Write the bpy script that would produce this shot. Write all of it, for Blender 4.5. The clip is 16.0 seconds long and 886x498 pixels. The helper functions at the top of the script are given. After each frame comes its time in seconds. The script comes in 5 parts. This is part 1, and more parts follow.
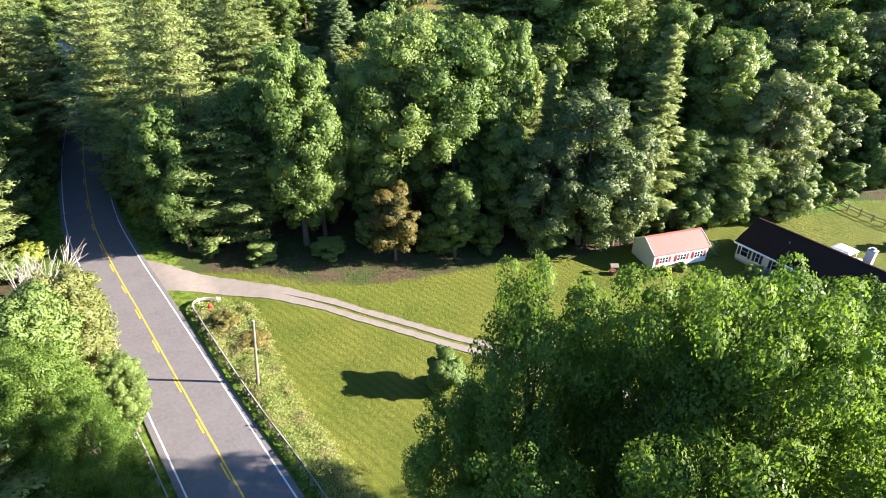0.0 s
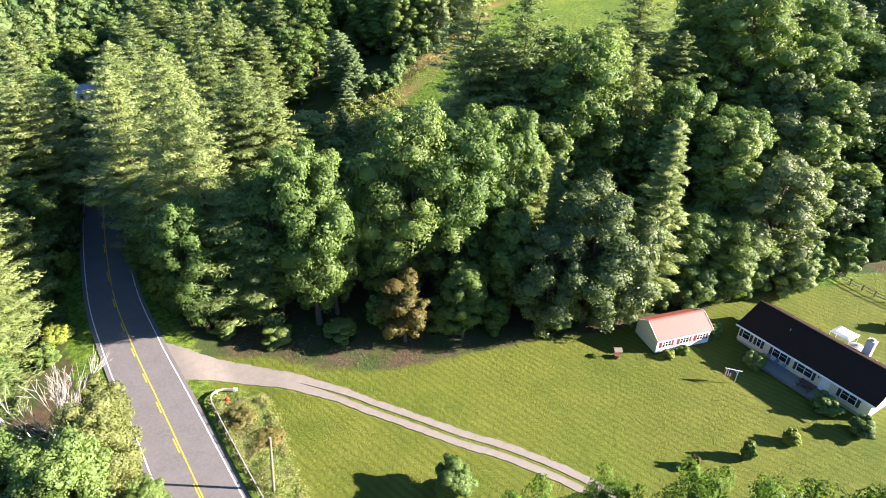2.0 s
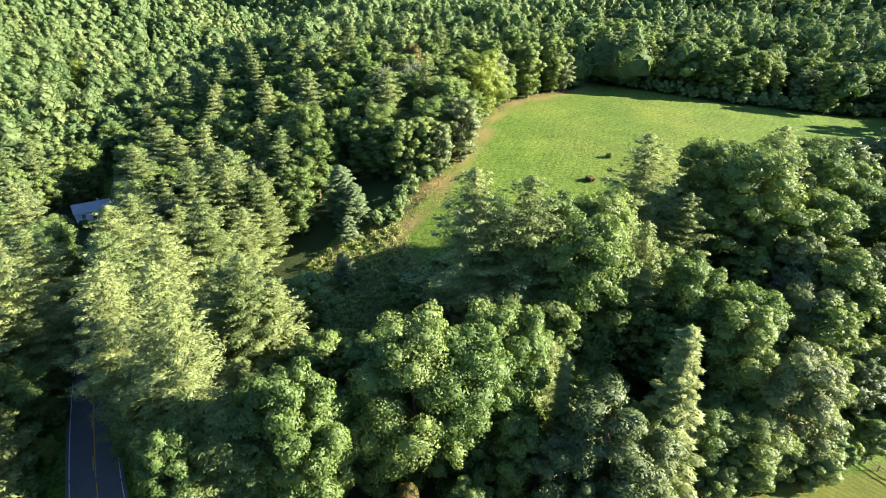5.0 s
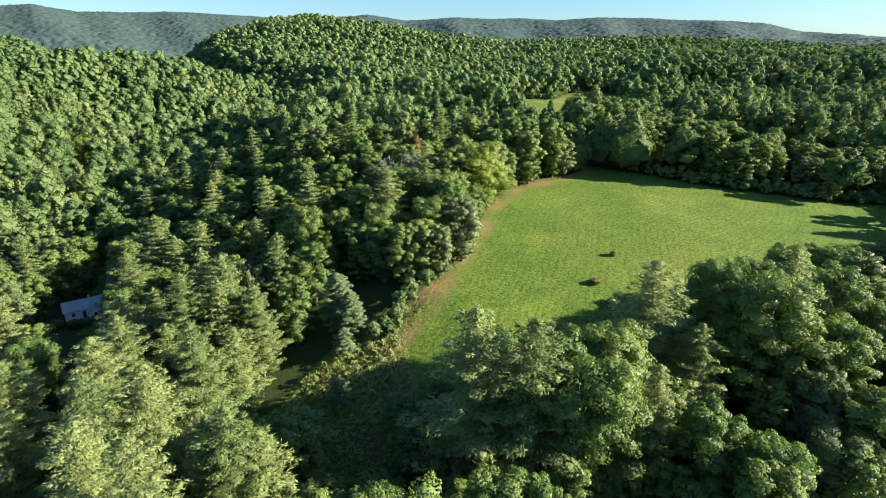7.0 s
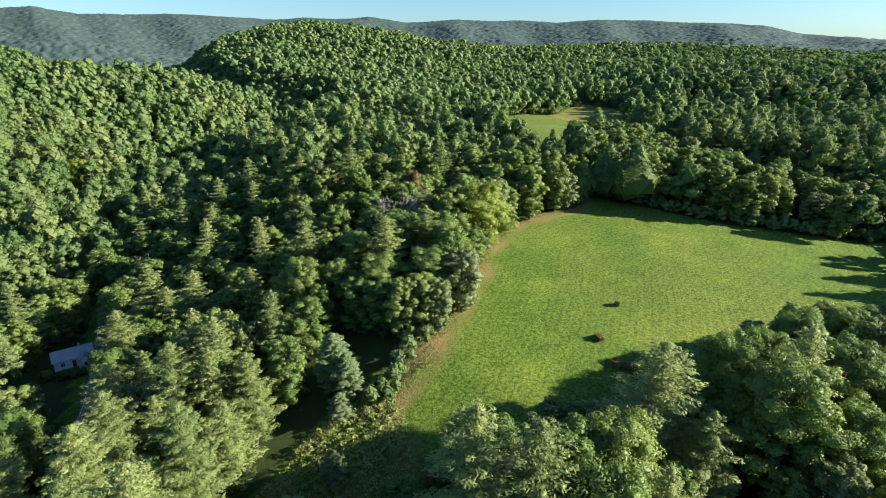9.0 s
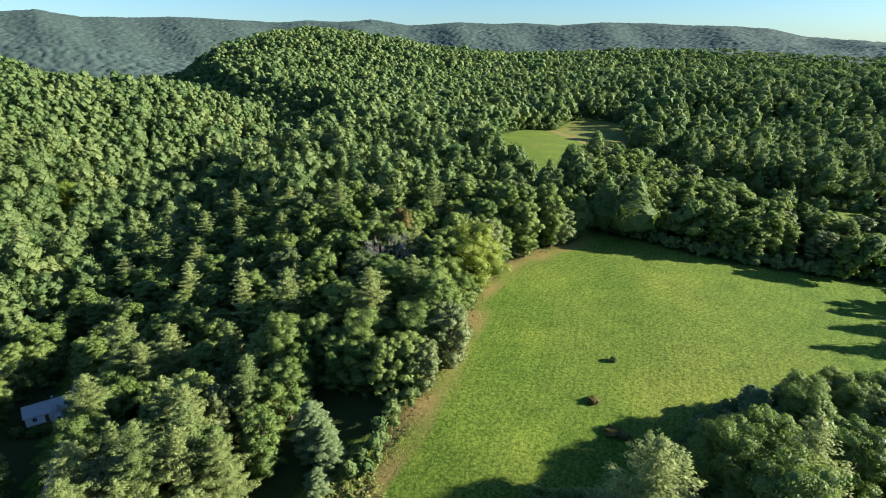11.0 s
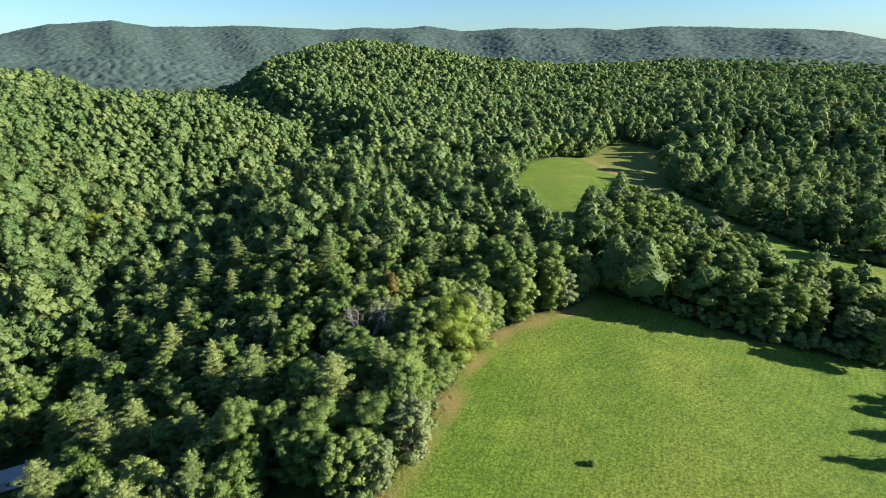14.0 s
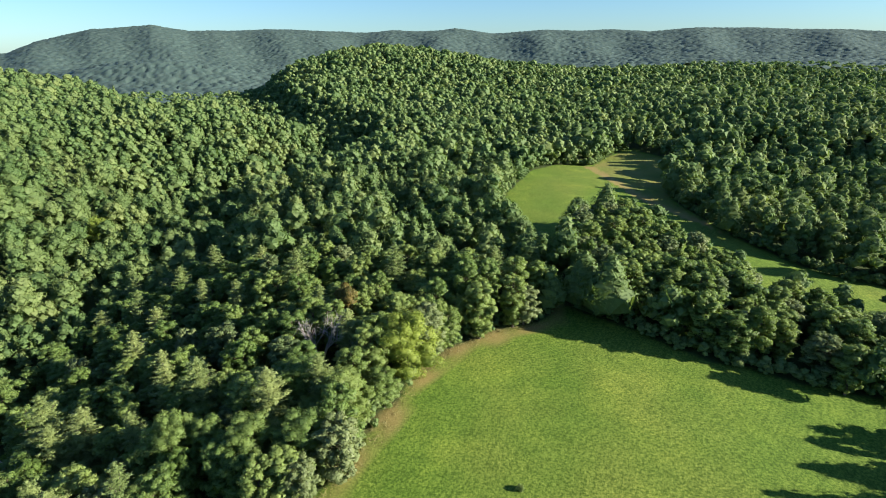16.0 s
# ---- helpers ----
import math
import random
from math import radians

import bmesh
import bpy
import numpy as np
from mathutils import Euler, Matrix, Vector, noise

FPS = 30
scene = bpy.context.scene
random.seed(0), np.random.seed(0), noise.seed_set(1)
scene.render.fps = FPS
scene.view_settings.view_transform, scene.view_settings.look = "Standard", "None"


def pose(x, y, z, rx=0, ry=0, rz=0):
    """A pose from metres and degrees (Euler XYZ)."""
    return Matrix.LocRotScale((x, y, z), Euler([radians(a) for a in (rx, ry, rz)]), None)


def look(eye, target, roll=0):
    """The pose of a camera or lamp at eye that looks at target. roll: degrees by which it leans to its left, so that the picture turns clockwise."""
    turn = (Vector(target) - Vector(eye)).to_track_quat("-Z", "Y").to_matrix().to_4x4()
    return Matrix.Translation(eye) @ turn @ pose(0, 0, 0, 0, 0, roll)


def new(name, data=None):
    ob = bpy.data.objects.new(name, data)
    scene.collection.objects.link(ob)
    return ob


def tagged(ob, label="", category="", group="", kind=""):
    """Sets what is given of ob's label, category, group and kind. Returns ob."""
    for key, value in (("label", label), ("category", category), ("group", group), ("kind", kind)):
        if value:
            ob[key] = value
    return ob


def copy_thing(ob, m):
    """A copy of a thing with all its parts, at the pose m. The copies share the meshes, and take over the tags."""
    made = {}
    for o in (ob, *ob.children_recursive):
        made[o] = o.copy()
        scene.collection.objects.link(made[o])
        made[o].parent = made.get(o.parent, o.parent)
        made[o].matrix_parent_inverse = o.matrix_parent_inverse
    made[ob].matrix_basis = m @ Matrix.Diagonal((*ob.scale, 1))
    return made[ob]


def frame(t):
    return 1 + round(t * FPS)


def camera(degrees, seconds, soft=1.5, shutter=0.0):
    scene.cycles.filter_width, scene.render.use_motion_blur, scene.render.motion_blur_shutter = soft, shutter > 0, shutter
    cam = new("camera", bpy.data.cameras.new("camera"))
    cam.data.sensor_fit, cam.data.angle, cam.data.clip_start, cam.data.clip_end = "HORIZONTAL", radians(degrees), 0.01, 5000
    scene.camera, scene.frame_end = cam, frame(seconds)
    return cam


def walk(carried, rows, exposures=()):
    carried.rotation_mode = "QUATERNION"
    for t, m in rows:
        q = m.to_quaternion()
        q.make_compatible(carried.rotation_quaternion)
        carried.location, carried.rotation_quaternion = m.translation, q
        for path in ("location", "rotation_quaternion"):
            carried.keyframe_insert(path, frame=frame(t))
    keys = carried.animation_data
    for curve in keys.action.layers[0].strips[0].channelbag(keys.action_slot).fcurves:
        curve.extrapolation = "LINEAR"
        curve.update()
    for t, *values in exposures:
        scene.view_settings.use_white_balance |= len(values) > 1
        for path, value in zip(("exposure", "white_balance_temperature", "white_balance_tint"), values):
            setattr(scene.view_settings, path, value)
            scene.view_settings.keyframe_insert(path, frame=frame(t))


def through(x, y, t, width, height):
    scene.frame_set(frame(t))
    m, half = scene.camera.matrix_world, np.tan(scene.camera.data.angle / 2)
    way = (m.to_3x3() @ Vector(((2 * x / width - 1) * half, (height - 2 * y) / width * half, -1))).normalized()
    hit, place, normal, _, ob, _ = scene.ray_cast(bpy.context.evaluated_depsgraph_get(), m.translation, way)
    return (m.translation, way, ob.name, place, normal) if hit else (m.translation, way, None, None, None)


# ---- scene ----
# The camera: seconds, eye (metres), turn (degrees)
cam = camera(77.2, 16.0, 1.0)
PATH = [
    (0.0, 0.00, 0.00, 38.10, 59.66, -0.45, -1.32),
    (0.5, -0.06, 0.58, 40.77, 59.73, -0.41, -0.99),
    (1.0, -0.08, 1.40, 43.46, 59.82, -0.36, -0.77),
    (1.5, -0.10, 2.42, 46.14, 59.88, -0.32, -0.64),
    (2.0, -0.03, 3.64, 48.88, 59.84, -0.28, -0.41),
    (2.5, -0.00, 5.21, 51.57, 59.85, -0.22, -0.25),
    (3.0, 0.01, 7.07, 54.27, 59.89, -0.19, -0.25),
    (3.5, 0.02, 9.13, 57.01, 59.84, -0.14, -0.23),
    (4.0, 0.04, 11.31, 59.74, 59.88, -0.11, -0.22),
    (4.5, 0.03, 13.59, 62.60, 61.88, -0.08, -0.20),
    (5.0, 0.09, 15.84, 65.47, 64.85, -0.04, -0.18),
    (6.0, 0.24, 20.55, 71.02, 68.95, -0.00, -0.13),
    (6.5, 0.31, 22.90, 73.80, 69.75, 0.02, -0.11),
    (7.0, 0.38, 25.26, 76.57, 69.95, 0.04, -0.09),
    (7.5, 0.46, 27.61, 79.35, 69.93, 0.06, -0.07),
    (8.0, 0.52, 29.66, 82.03, 69.95, 0.05, -0.04),
    (8.5, 0.61, 31.73, 84.74, 69.96, 0.03, -0.02),
    (9.0, 0.65, 33.90, 87.47, 70.00, -0.00, 0.00),
    (10.0, 1.62, 38.73, 92.54, 70.06, 0.00, 0.08),
    (10.5, 2.84, 41.56, 95.08, 70.09, 0.00, 0.18),
    (11.0, 4.55, 44.67, 97.62, 70.11, 0.00, 0.32),
    (11.5, 6.74, 48.08, 100.16, 70.14, 0.00, 0.51),
    (12.0, 9.37, 51.29, 102.79, 70.18, 0.02, 0.91),
    (12.5, 12.08, 54.65, 105.46, 70.25, 0.08, 1.78),
    (13.0, 15.22, 57.35, 108.22, 70.31, 0.21, 3.33),
    (13.5, 19.28, 59.14, 110.92, 70.34, 0.31, 4.57),
    (14.0, 24.13, 60.62, 113.42, 70.44, 0.38, 5.78),
    (14.5, 29.33, 61.88, 115.01, 70.54, 0.49, 6.88),
    (15.0, 34.84, 63.06, 115.99, 70.56, 0.55, 7.95),
    (15.5, 40.71, 64.23, 116.64, 70.60, 0.58, 8.61),
    (16.0, 46.83, 65.36, 117.03, 70.63, 0.57, 9.00),
]
# the film camera stops down, and its picture turns greener, as the sky comes into view
EXPOSURES = [(0.0, 2.42, 6500, 17), (4.4, 2.35, 6500, 17), (5.2, 2.34, 6500, 16), (7.3, 1.75, 6500, 11), (16.0, 1.62, 6500, 10)]
walk(cam, [(t, pose(x, y, z, rx, ry, rz)) for t, x, y, z, rx, ry, rz in PATH], EXPOSURES)

# ---- world, sun ----
SUN_EL, SUN_AZ = 21.5, -3.0        # height over the horizon; the way to the sun, turned from +x
world = bpy.data.worlds.new("sky")
scene.world = world
world.use_nodes = True
sky = world.node_tree.nodes.new("ShaderNodeTexSky")
sky.sky_type, sky.sun_disc = "NISHITA", False
sky.sun_elevation, sky.sun_rotation = radians(SUN_EL), radians(90 - SUN_AZ)
sky.air_density, sky.dust_density, sky.ozone_density = 1.0, 0.35, 3.0
clear = world.node_tree.nodes.new("ShaderNodeMix")       # a clear, rather blue air
clear.data_type, clear.blend_type = "RGBA", "MULTIPLY"
clear.inputs[0].default_value, clear.inputs[7].default_value = 1.0, (0.64, 0.87, 1.08, 1)
world.node_tree.links.new(sky.outputs[0], clear.inputs[6])
world.node_tree.links.new(clear.outputs[2], world.node_tree.nodes["Background"].inputs[0])
world.node_tree.nodes["Background"].inputs[1].default_value = 0.055
sun = new("sun", bpy.data.lights.new("sun", "SUN"))
sun.data.energy, sun.data.angle, sun.data.color = 5.0, radians(0.6), (1.0, 0.92, 0.81)
to_sun = Vector((math.cos(radians(SUN_EL)) * math.cos(radians(SUN_AZ)), math.cos(radians(SUN_EL)) * math.sin(radians(SUN_AZ)), math.sin(radians(SUN_EL))))
sun.matrix_world = look(to_sun * 200, (0, 0, 0))

rng = np.random.default_rng(7)


# ---- materials ----
def material(name):
    m = bpy.data.materials.new(name)
    m.use_nodes = True
    return m, m.node_tree, m.node_tree.nodes["Principled BSDF"]


def node(tree, kind, **values):
    n = tree.nodes.new(kind)
    for k, v in values.items():
        n.inputs[k].default_value = v
    return n


def mix(tree, fac, a, b, how="MIX"):
    n = tree.nodes.new("ShaderNodeMix")
    n.data_type, n.blend_type = "RGBA", how
    for slot, v in ((0, fac), (6, a), (7, b)):
        if isinstance(v, bpy.types.NodeSocket):
            tree.links.new(v, n.inputs[slot])
        else:
            n.inputs[slot].default_value = v if slot == 0 else (*v, 1)
    return n.outputs[2]


def noise_tex(tree, scale, detail=4.0, rough=0.6, space="Object"):
    co = tree.nodes.new("ShaderNodeTexCoord")
    n = node(tree, "ShaderNodeTexNoise", Scale=scale, Detail=detail, Roughness=rough)
    tree.links.new(co.outputs[space], n.inputs["Vector"])
    return n.outputs["Fac"]


def ramp(tree, fac, lo, hi):
    n = node(tree, "ShaderNodeMapRange")
    n.inputs["From Min"].default_value, n.inputs["From Max"].default_value = lo, hi
    tree.links.new(fac, n.inputs["Value"])
    return n.outputs["Result"]


def attr(tree, name):
    n = tree.nodes.new("ShaderNodeAttribute")
    n.attribute_name = name
    return n.outputs["Fac"]


def bump(tree, bsdf, height, strength, distance):
    n = node(tree, "ShaderNodeBump", Strength=strength, Distance=distance)
    tree.links.new(height, n.inputs["Height"])
    tree.links.new(n.outputs[0], bsdf.inputs["Normal"])


def plain(name, colour, rough=0.6, metal=0.0, vary=0.25, scale=3.0, relief=0.0):
    """Paint, metal or wood with blotches and fine grain."""
    m, t, b = material(name)
    dark = tuple(c * (1 - vary) for c in colour)
    c = mix(t, ramp(t, noise_tex(t, scale), 0.3, 0.7), dark, colour)
    c = mix(t, ramp(t, noise_tex(t, scale * 9), 0.35, 0.75), c, tuple(min(1, v * 1.12) for v in colour))
    t.links.new(c, b.inputs["Base Color"])
    b.inputs["Roughness"].default_value, b.inputs["Metallic"].default_value = rough, metal
    if relief:
        bump(t, b, noise_tex(t, scale * 12), 0.6, relief)
    return m


def foliage(name, dark, light, pale, through=0.28, rough=0.5, attribute=False):
    """Leaves: each spray its own tone, each tree its own tint; some light comes through."""
    m, t, b = material(name)
    geo = t.nodes.new("ShaderNodeNewGeometry")
    c = mix(t, geo.outputs["Random Per Island"], dark, light)
    if attribute:
        tint = attr(t, "tint")
    else:
        tint = t.nodes.new("ShaderNodeObjectInfo").outputs["Random"]
    c = mix(t, ramp(t, tint, 0.35, 1.2), c, pale)
    c = mix(t, ramp(t, tint, 0.55, 0.0), c, mix(t, 1.0, c, (0.74, 0.82, 0.8), "MULTIPLY"))
    c = mix(t, ramp(t, noise_tex(t, 0.5, 2.0), 0.45, 0.95), c, light)
    t.links.new(c, b.inputs["Base Color"])
    b.inputs["Roughness"].default_value = rough
    b.inputs["Specular IOR Level"].default_value = 0.2
    tl = t.nodes.new("ShaderNodeBsdfTranslucent")
    t.links.new(mix(t, 1.0, c, (1.45, 1.5, 0.75), "MULTIPLY"), tl.inputs["Color"])
    ms = node(t, "ShaderNodeMixShader", Fac=through)
    t.links.new(b.outputs[0], ms.inputs[1])
    t.links.new(tl.outputs[0], ms.inputs[2])
    t.links.new(ms.outputs[0], t.nodes["Material Output"].inputs["Surface"])
    return m


LEAF = foliage("oak_leaves", (0.070, 0.120, 0.032), (0.175, 0.248, 0.064), (0.205, 0.262, 0.075), 0.28)
LEAF_GREY = foliage("grey_green_leaves", (0.076, 0.108, 0.038), (0.156, 0.2, 0.078), (0.176, 0.215, 0.088), 0.2, 0.5)
LEAF_OLIVE = foliage("olive_leaves", (0.095, 0.115, 0.034), (0.19, 0.21, 0.066), (0.205, 0.22, 0.075), 0.25)
LEAF_DRY = foliage("dry_shrub_leaves", (0.10, 0.105, 0.03), (0.24, 0.18, 0.055), (0.16, 0.165, 0.05))
LEAF_FRESH = foliage("maple_leaves", (0.046, 0.096, 0.017), (0.135, 0.215, 0.036), (0.145, 0.215, 0.042), 0.45)
LEAF_MID = foliage("woodland_maple_leaves", (0.07, 0.12, 0.024), (0.145, 0.21, 0.05), (0.165, 0.22, 0.06), 0.3)
LEAF_TURNED = foliage("turning_leaves", (0.06, 0.08, 0.022), (0.18, 0.125, 0.035), (0.11, 0.115, 0.035))
LEAF_YELLOW = foliage("yellowing_leaves", (0.135, 0.19, 0.032), (0.25, 0.3, 0.05), (0.25, 0.285, 0.055))
NEEDLE = foliage("pine_needles", (0.115, 0.154, 0.048), (0.24, 0.294, 0.098), (0.255, 0.3, 0.106), 0.22, 0.55)
NEEDLE_BLUE = foliage("spruce_needles", (0.11, 0.165, 0.07), (0.215, 0.285, 0.13), (0.215, 0.28, 0.14), 0.25, 0.55)
WOODS = foliage("woods_leaves", (0.060, 0.106, 0.034), (0.124, 0.190, 0.06), (0.18, 0.224, 0.076), 0.3, 0.65, True)
# the ridge's leaves: blue-grey haze of distance is mixed into their base colour
HAZED_WOODS = foliage("haze_tinted_leaves", (0.036, 0.062, 0.056), (0.062, 0.095, 0.08), (0.09, 0.125, 0.10), 0.05, 0.7, True)
WEED = foliage("weeds", (0.19, 0.235, 0.06), (0.33, 0.37, 0.13), (0.38, 0.38, 0.17), 0.3, 0.6, True)
DRYWEED = foliage("dry_weeds", (0.19, 0.18, 0.075), (0.3, 0.265, 0.12), (0.28, 0.26, 0.12), 0.25, 0.7, True)
BARK = plain("bark", (0.13, 0.10, 0.075), 0.9, 0, 0.5, 2.5, 0.02)
DEADWOOD = plain("bleached_wood", (0.42, 0.38, 0.33), 0.85, 0, 0.3, 3.0)


def ground_material():
    m, t, b = material("meadow_and_forest_floor")
    big, mid, fine = noise_tex(t, 0.02, 3), noise_tex(t, 0.17, 5), noise_tex(t, 2.2, 6, 0.75)
    litter = mix(t, ramp(t, fine, 0.3, 0.75), (0.04, 0.028, 0.018), (0.14, 0.095, 0.06))
    litter = mix(t, ramp(t, mid, 0.38, 0.58), litter, (0.05, 0.07, 0.02))
    litter = mix(t, attr(t, "brown"), mix(t, ramp(t, fine, 0.3, 0.8), (0.03, 0.045, 0.013), (0.06, 0.085, 0.026)), litter)
    field = mix(t, ramp(t, mid, 0.3, 0.75), (0.145, 0.238, 0.03), (0.24, 0.34, 0.05))
    field = mix(t, ramp(t, big, 0.42, 0.7), field, (0.285, 0.325, 0.06))
    field = mix(t, ramp(t, fine, 0.35, 0.8), mix(t, 0.6, field, (0.045, 0.08, 0.01)), field)
    tuft = noise_tex(t, 1.5, 3, 0.7)
    field = mix(t, ramp(t, tuft, 0.62, 0.4), field, mix(t, 1.0, field, (0.4, 0.5, 0.36), "MULTIPLY"))
    field = mix(t, ramp(t, noise_tex(t, 0.06, 4), 0.5, 0.75), field, mix(t, 1.0, field, (1.45, 1.3, 1.3), "MULTIPLY"))
    # the swaths left by the mowing, round after round along the edge
    swath = t.nodes.new("ShaderNodeMath")
    swath.operation = "SINE"
    wave = t.nodes.new("ShaderNodeMath")
    wave.operation = "MULTIPLY_ADD"
    t.links.new(attr(t, "swath"), wave.inputs[0])
    wave.inputs[1].default_value = 3.3
    t.links.new(noise_tex(t, 0.25, 3), wave.inputs[2])
    t.links.new(wave.outputs[0], swath.inputs[0])
    field = mix(t, ramp(t, swath.outputs[0], -0.2, 3.6), field, mix(t, 1.0, field, (0.55, 0.66, 0.5), "MULTIPLY"))
    lawn = mix(t, ramp(t, mid, 0.3, 0.75), (0.114, 0.125, 0.018), (0.192, 0.182, 0.032))
    lawn = mix(t, ramp(t, fine, 0.35, 0.8), mix(t, 0.5, lawn, (0.06, 0.09, 0.012)), lawn)
    # the mower's lanes
    co = t.nodes.new("ShaderNodeTexCoord")
    turn = node(t, "ShaderNodeMapping")
    turn.inputs["Rotation"].default_value = (0, 0, radians(-49))
    t.links.new(co.outputs["Object"], turn.inputs["Vector"])
    lanes = node(t, "ShaderNodeTexWave", Scale=0.36, Distortion=1.6, Detail=2.0)
    lanes.inputs["Detail Scale"].default_value = 0.4
    t.links.new(turn.outputs[0], lanes.inputs["Vector"])
    lawn = mix(t, ramp(t, lanes.outputs["Fac"], 0.3, 1.6), lawn, (0.066, 0.098, 0.013))
    lawn = mix(t, ramp(t, noise_tex(t, 0.07, 3), 0.42, 0.72), lawn, mix(t, 1.0, lawn, (0.78, 0.9, 0.75), "MULTIPLY"))
    dry = mix(t, ramp(t, fine, 0.3, 0.8), (0.16, 0.135, 0.04), (0.32, 0.23, 0.095))
    c = mix(t, ramp(t, attr(t, "field"), 0.05, 0.4), litter, field)
    c = mix(t, ramp(t, attr(t, "lawn"), 0.35, 0.65), c, lawn)
    c = mix(t, ramp(t, attr(t, "dry"), 0.3, 1.0), c, dry)
    t.links.new(c, b.inputs["Base Color"])
    b.inputs["Roughness"].default_value = 0.9
    b.inputs["Specular IOR Level"].default_value = 0.15
    bump(t, b, noise_tex(t, 0.9, 9, 0.8), 0.8, 0.4)
    return m


GROUND = ground_material()
ASPHALT = plain("worn_asphalt", (0.15, 0.138, 0.136), 0.85, 0, 0.22, 0.35, 0.004)
LINE_WHITE = plain("white_road_paint", (0.72, 0.72, 0.70), 0.6, 0, 0.2, 2.0)
LINE_YELLOW = plain("yellow_road_paint", (0.72, 0.44, 0.03), 0.6, 0, 0.2, 2.0)
GRAVEL = plain("pale_gravel", (0.215, 0.188, 0.16), 0.95, 0, 0.3, 1.2, 0.03)
GALVANISED = plain("galvanised_steel", (0.55, 0.56, 0.57), 0.45, 0.7, 0.25, 2.0)
RAIL = plain("weathered_steel", (0.25, 0.245, 0.235), 0.7, 0.25, 0.35, 1.2)
PATIO = plain("patio_stone", (0.24, 0.23, 0.21), 0.9, 0, 0.3, 2.0)
POLE_WOOD = plain("weathered_pole", (0.22, 0.18, 0.135), 0.9, 0, 0.35, 2.0)
RED = plain("red_paint", (0.55, 0.03, 0.02), 0.45, 0, 0.15)
SIDING = plain("cream_siding", (0.72, 0.65, 0.48), 0.6, 0, 0.08, 0.8)
WHITE = plain("white_paint", (0.8, 0.8, 0.78), 0.5, 0, 0.06)
SHINGLE = plain("dark_shingle", (0.036, 0.022, 0.016), 0.95, 0, 0.3, 4.0, 0.01)
SHINGLE.node_tree.nodes["Principled BSDF"].inputs["Specular IOR Level"].default_value = 0.1
ROOF_RED = plain("red_metal_roof", (0.40, 0.105, 0.08), 0.6, 0, 0.15, 1.0)
SHUTTER = plain("dark_shutter", (0.03, 0.026, 0.024), 0.5, 0, 0.2)
SHUTTER_RED = plain("red_shutter", (0.33, 0.03, 0.03), 0.5, 0, 0.2)
CONCRETE = plain("concrete", (0.42, 0.40, 0.36), 0.9, 0, 0.25, 2.0)
BROWN = plain("brown_wood", (0.13, 0.055, 0.035), 0.7, 0, 0.3)
ROOF_GREY = plain("rusty_tin_roof", (0.42, 0.42, 0.43), 0.5, 0.3, 0.4, 1.5)
GLASS, _t, _b = material("window_glass")
_b.inputs["Base Color"].default_value, _b.inputs["Roughness"].default_value = (0.02, 0.025, 0.03, 1), 0.05
BLUE_FLAG = plain("blue_cloth", (0.05, 0.07, 0.2), 0.8)
BLUE = plain("blue_plastic", (0.12, 0.22, 0.32), 0.5)


# ---- the lie of the land ----
def ease(v, lo, hi):
    k = np.clip((np.asarray(v, float) - lo) / (hi - lo), 0, 1)
    return k * k * (3 - 2 * k)


ROAD = np.array([(23, -18), (10, -2.5), (-4, 14), (-14.3, 27.1), (-22.6, 37.8), (-32.2, 50.2), (-40.6, 61), (-49.6, 73.6), (-60, 91.5), (-68, 107), (-74.5, 121), (-81, 138), (-92, 165), (-112, 205)], float)
DRIVE = np.array([(-37.5, 57.9), (-33.5, 57.6), (-28.6, 57.2), (-23, 56.4), (-17.8, 55.3), (-12, 53.4), (-7.2, 51.3), (-2, 49.2), (2.4, 47.3), (7.3, 45.6), (13, 42.9), (19, 39), (26, 33)], float)


def smooth_line(pts, n):
    """A Catmull-Rom line through the points."""
    p = np.vstack([2 * pts[0] - pts[1], pts, 2 * pts[-1] - pts[-2]])
    out = []
    for i in range(1, len(p) - 2):
        for u in np.linspace(0, 1, n, endpoint=False):
            a, b, c, d = p[i - 1:i + 3]
            out.append(0.5 * (2 * b + (c - a) * u + (2 * a - 5 * b + 4 * c - d) * u * u + (3 * b - a - 3 * c + d) * u ** 3))
    return np.array(out + [pts[-1]])


ROAD_LINE, DRIVE_LINE = smooth_line(ROAD, 8), smooth_line(DRIVE, 6)


def off_line(x, y, line):
    """Distance to a line, how far along it, and on which side."""
    x, y = np.asarray(x, float), np.asarray(y, float)
    best, along, side = np.full(x.shape, 1e9), np.zeros(x.shape), np.zeros(x.shape)
    done = 0.0
    for a, b in zip(line[:-1], line[1:]):
        d = b - a
        ln = math.hypot(*d)
        k = np.clip(((x - a[0]) * d[0] + (y - a[1]) * d[1]) / ln ** 2, 0, 1)
        r = np.hypot(x - a[0] - k * d[0], y - a[1] - k * d[1])
        hit = r < best
        best, along = np.where(hit, r, best), np.where(hit, done + k * ln, along)
        side = np.where(hit, np.sign((x - a[0]) * d[1] - (y - a[1]) * d[0]), side)
        done += ln
    return best, along, side


def road_height(y):
    return 0.4 + 0.035 * np.maximum(0, np.asarray(y, float) - 75)


def inside(x, y, poly):
    x, y = np.asarray(x, float), np.asarray(y, float)
    odd = np.zeros(x.shape, bool)
    for (ax, ay), (bx, by) in zip(poly, poly[1:] + poly[:1]):
        if ay != by:
            odd ^= ((ay > y) != (by > y)) & (x < (bx - ax) * (y - ay) / (by - ay) + ax)
    return odd


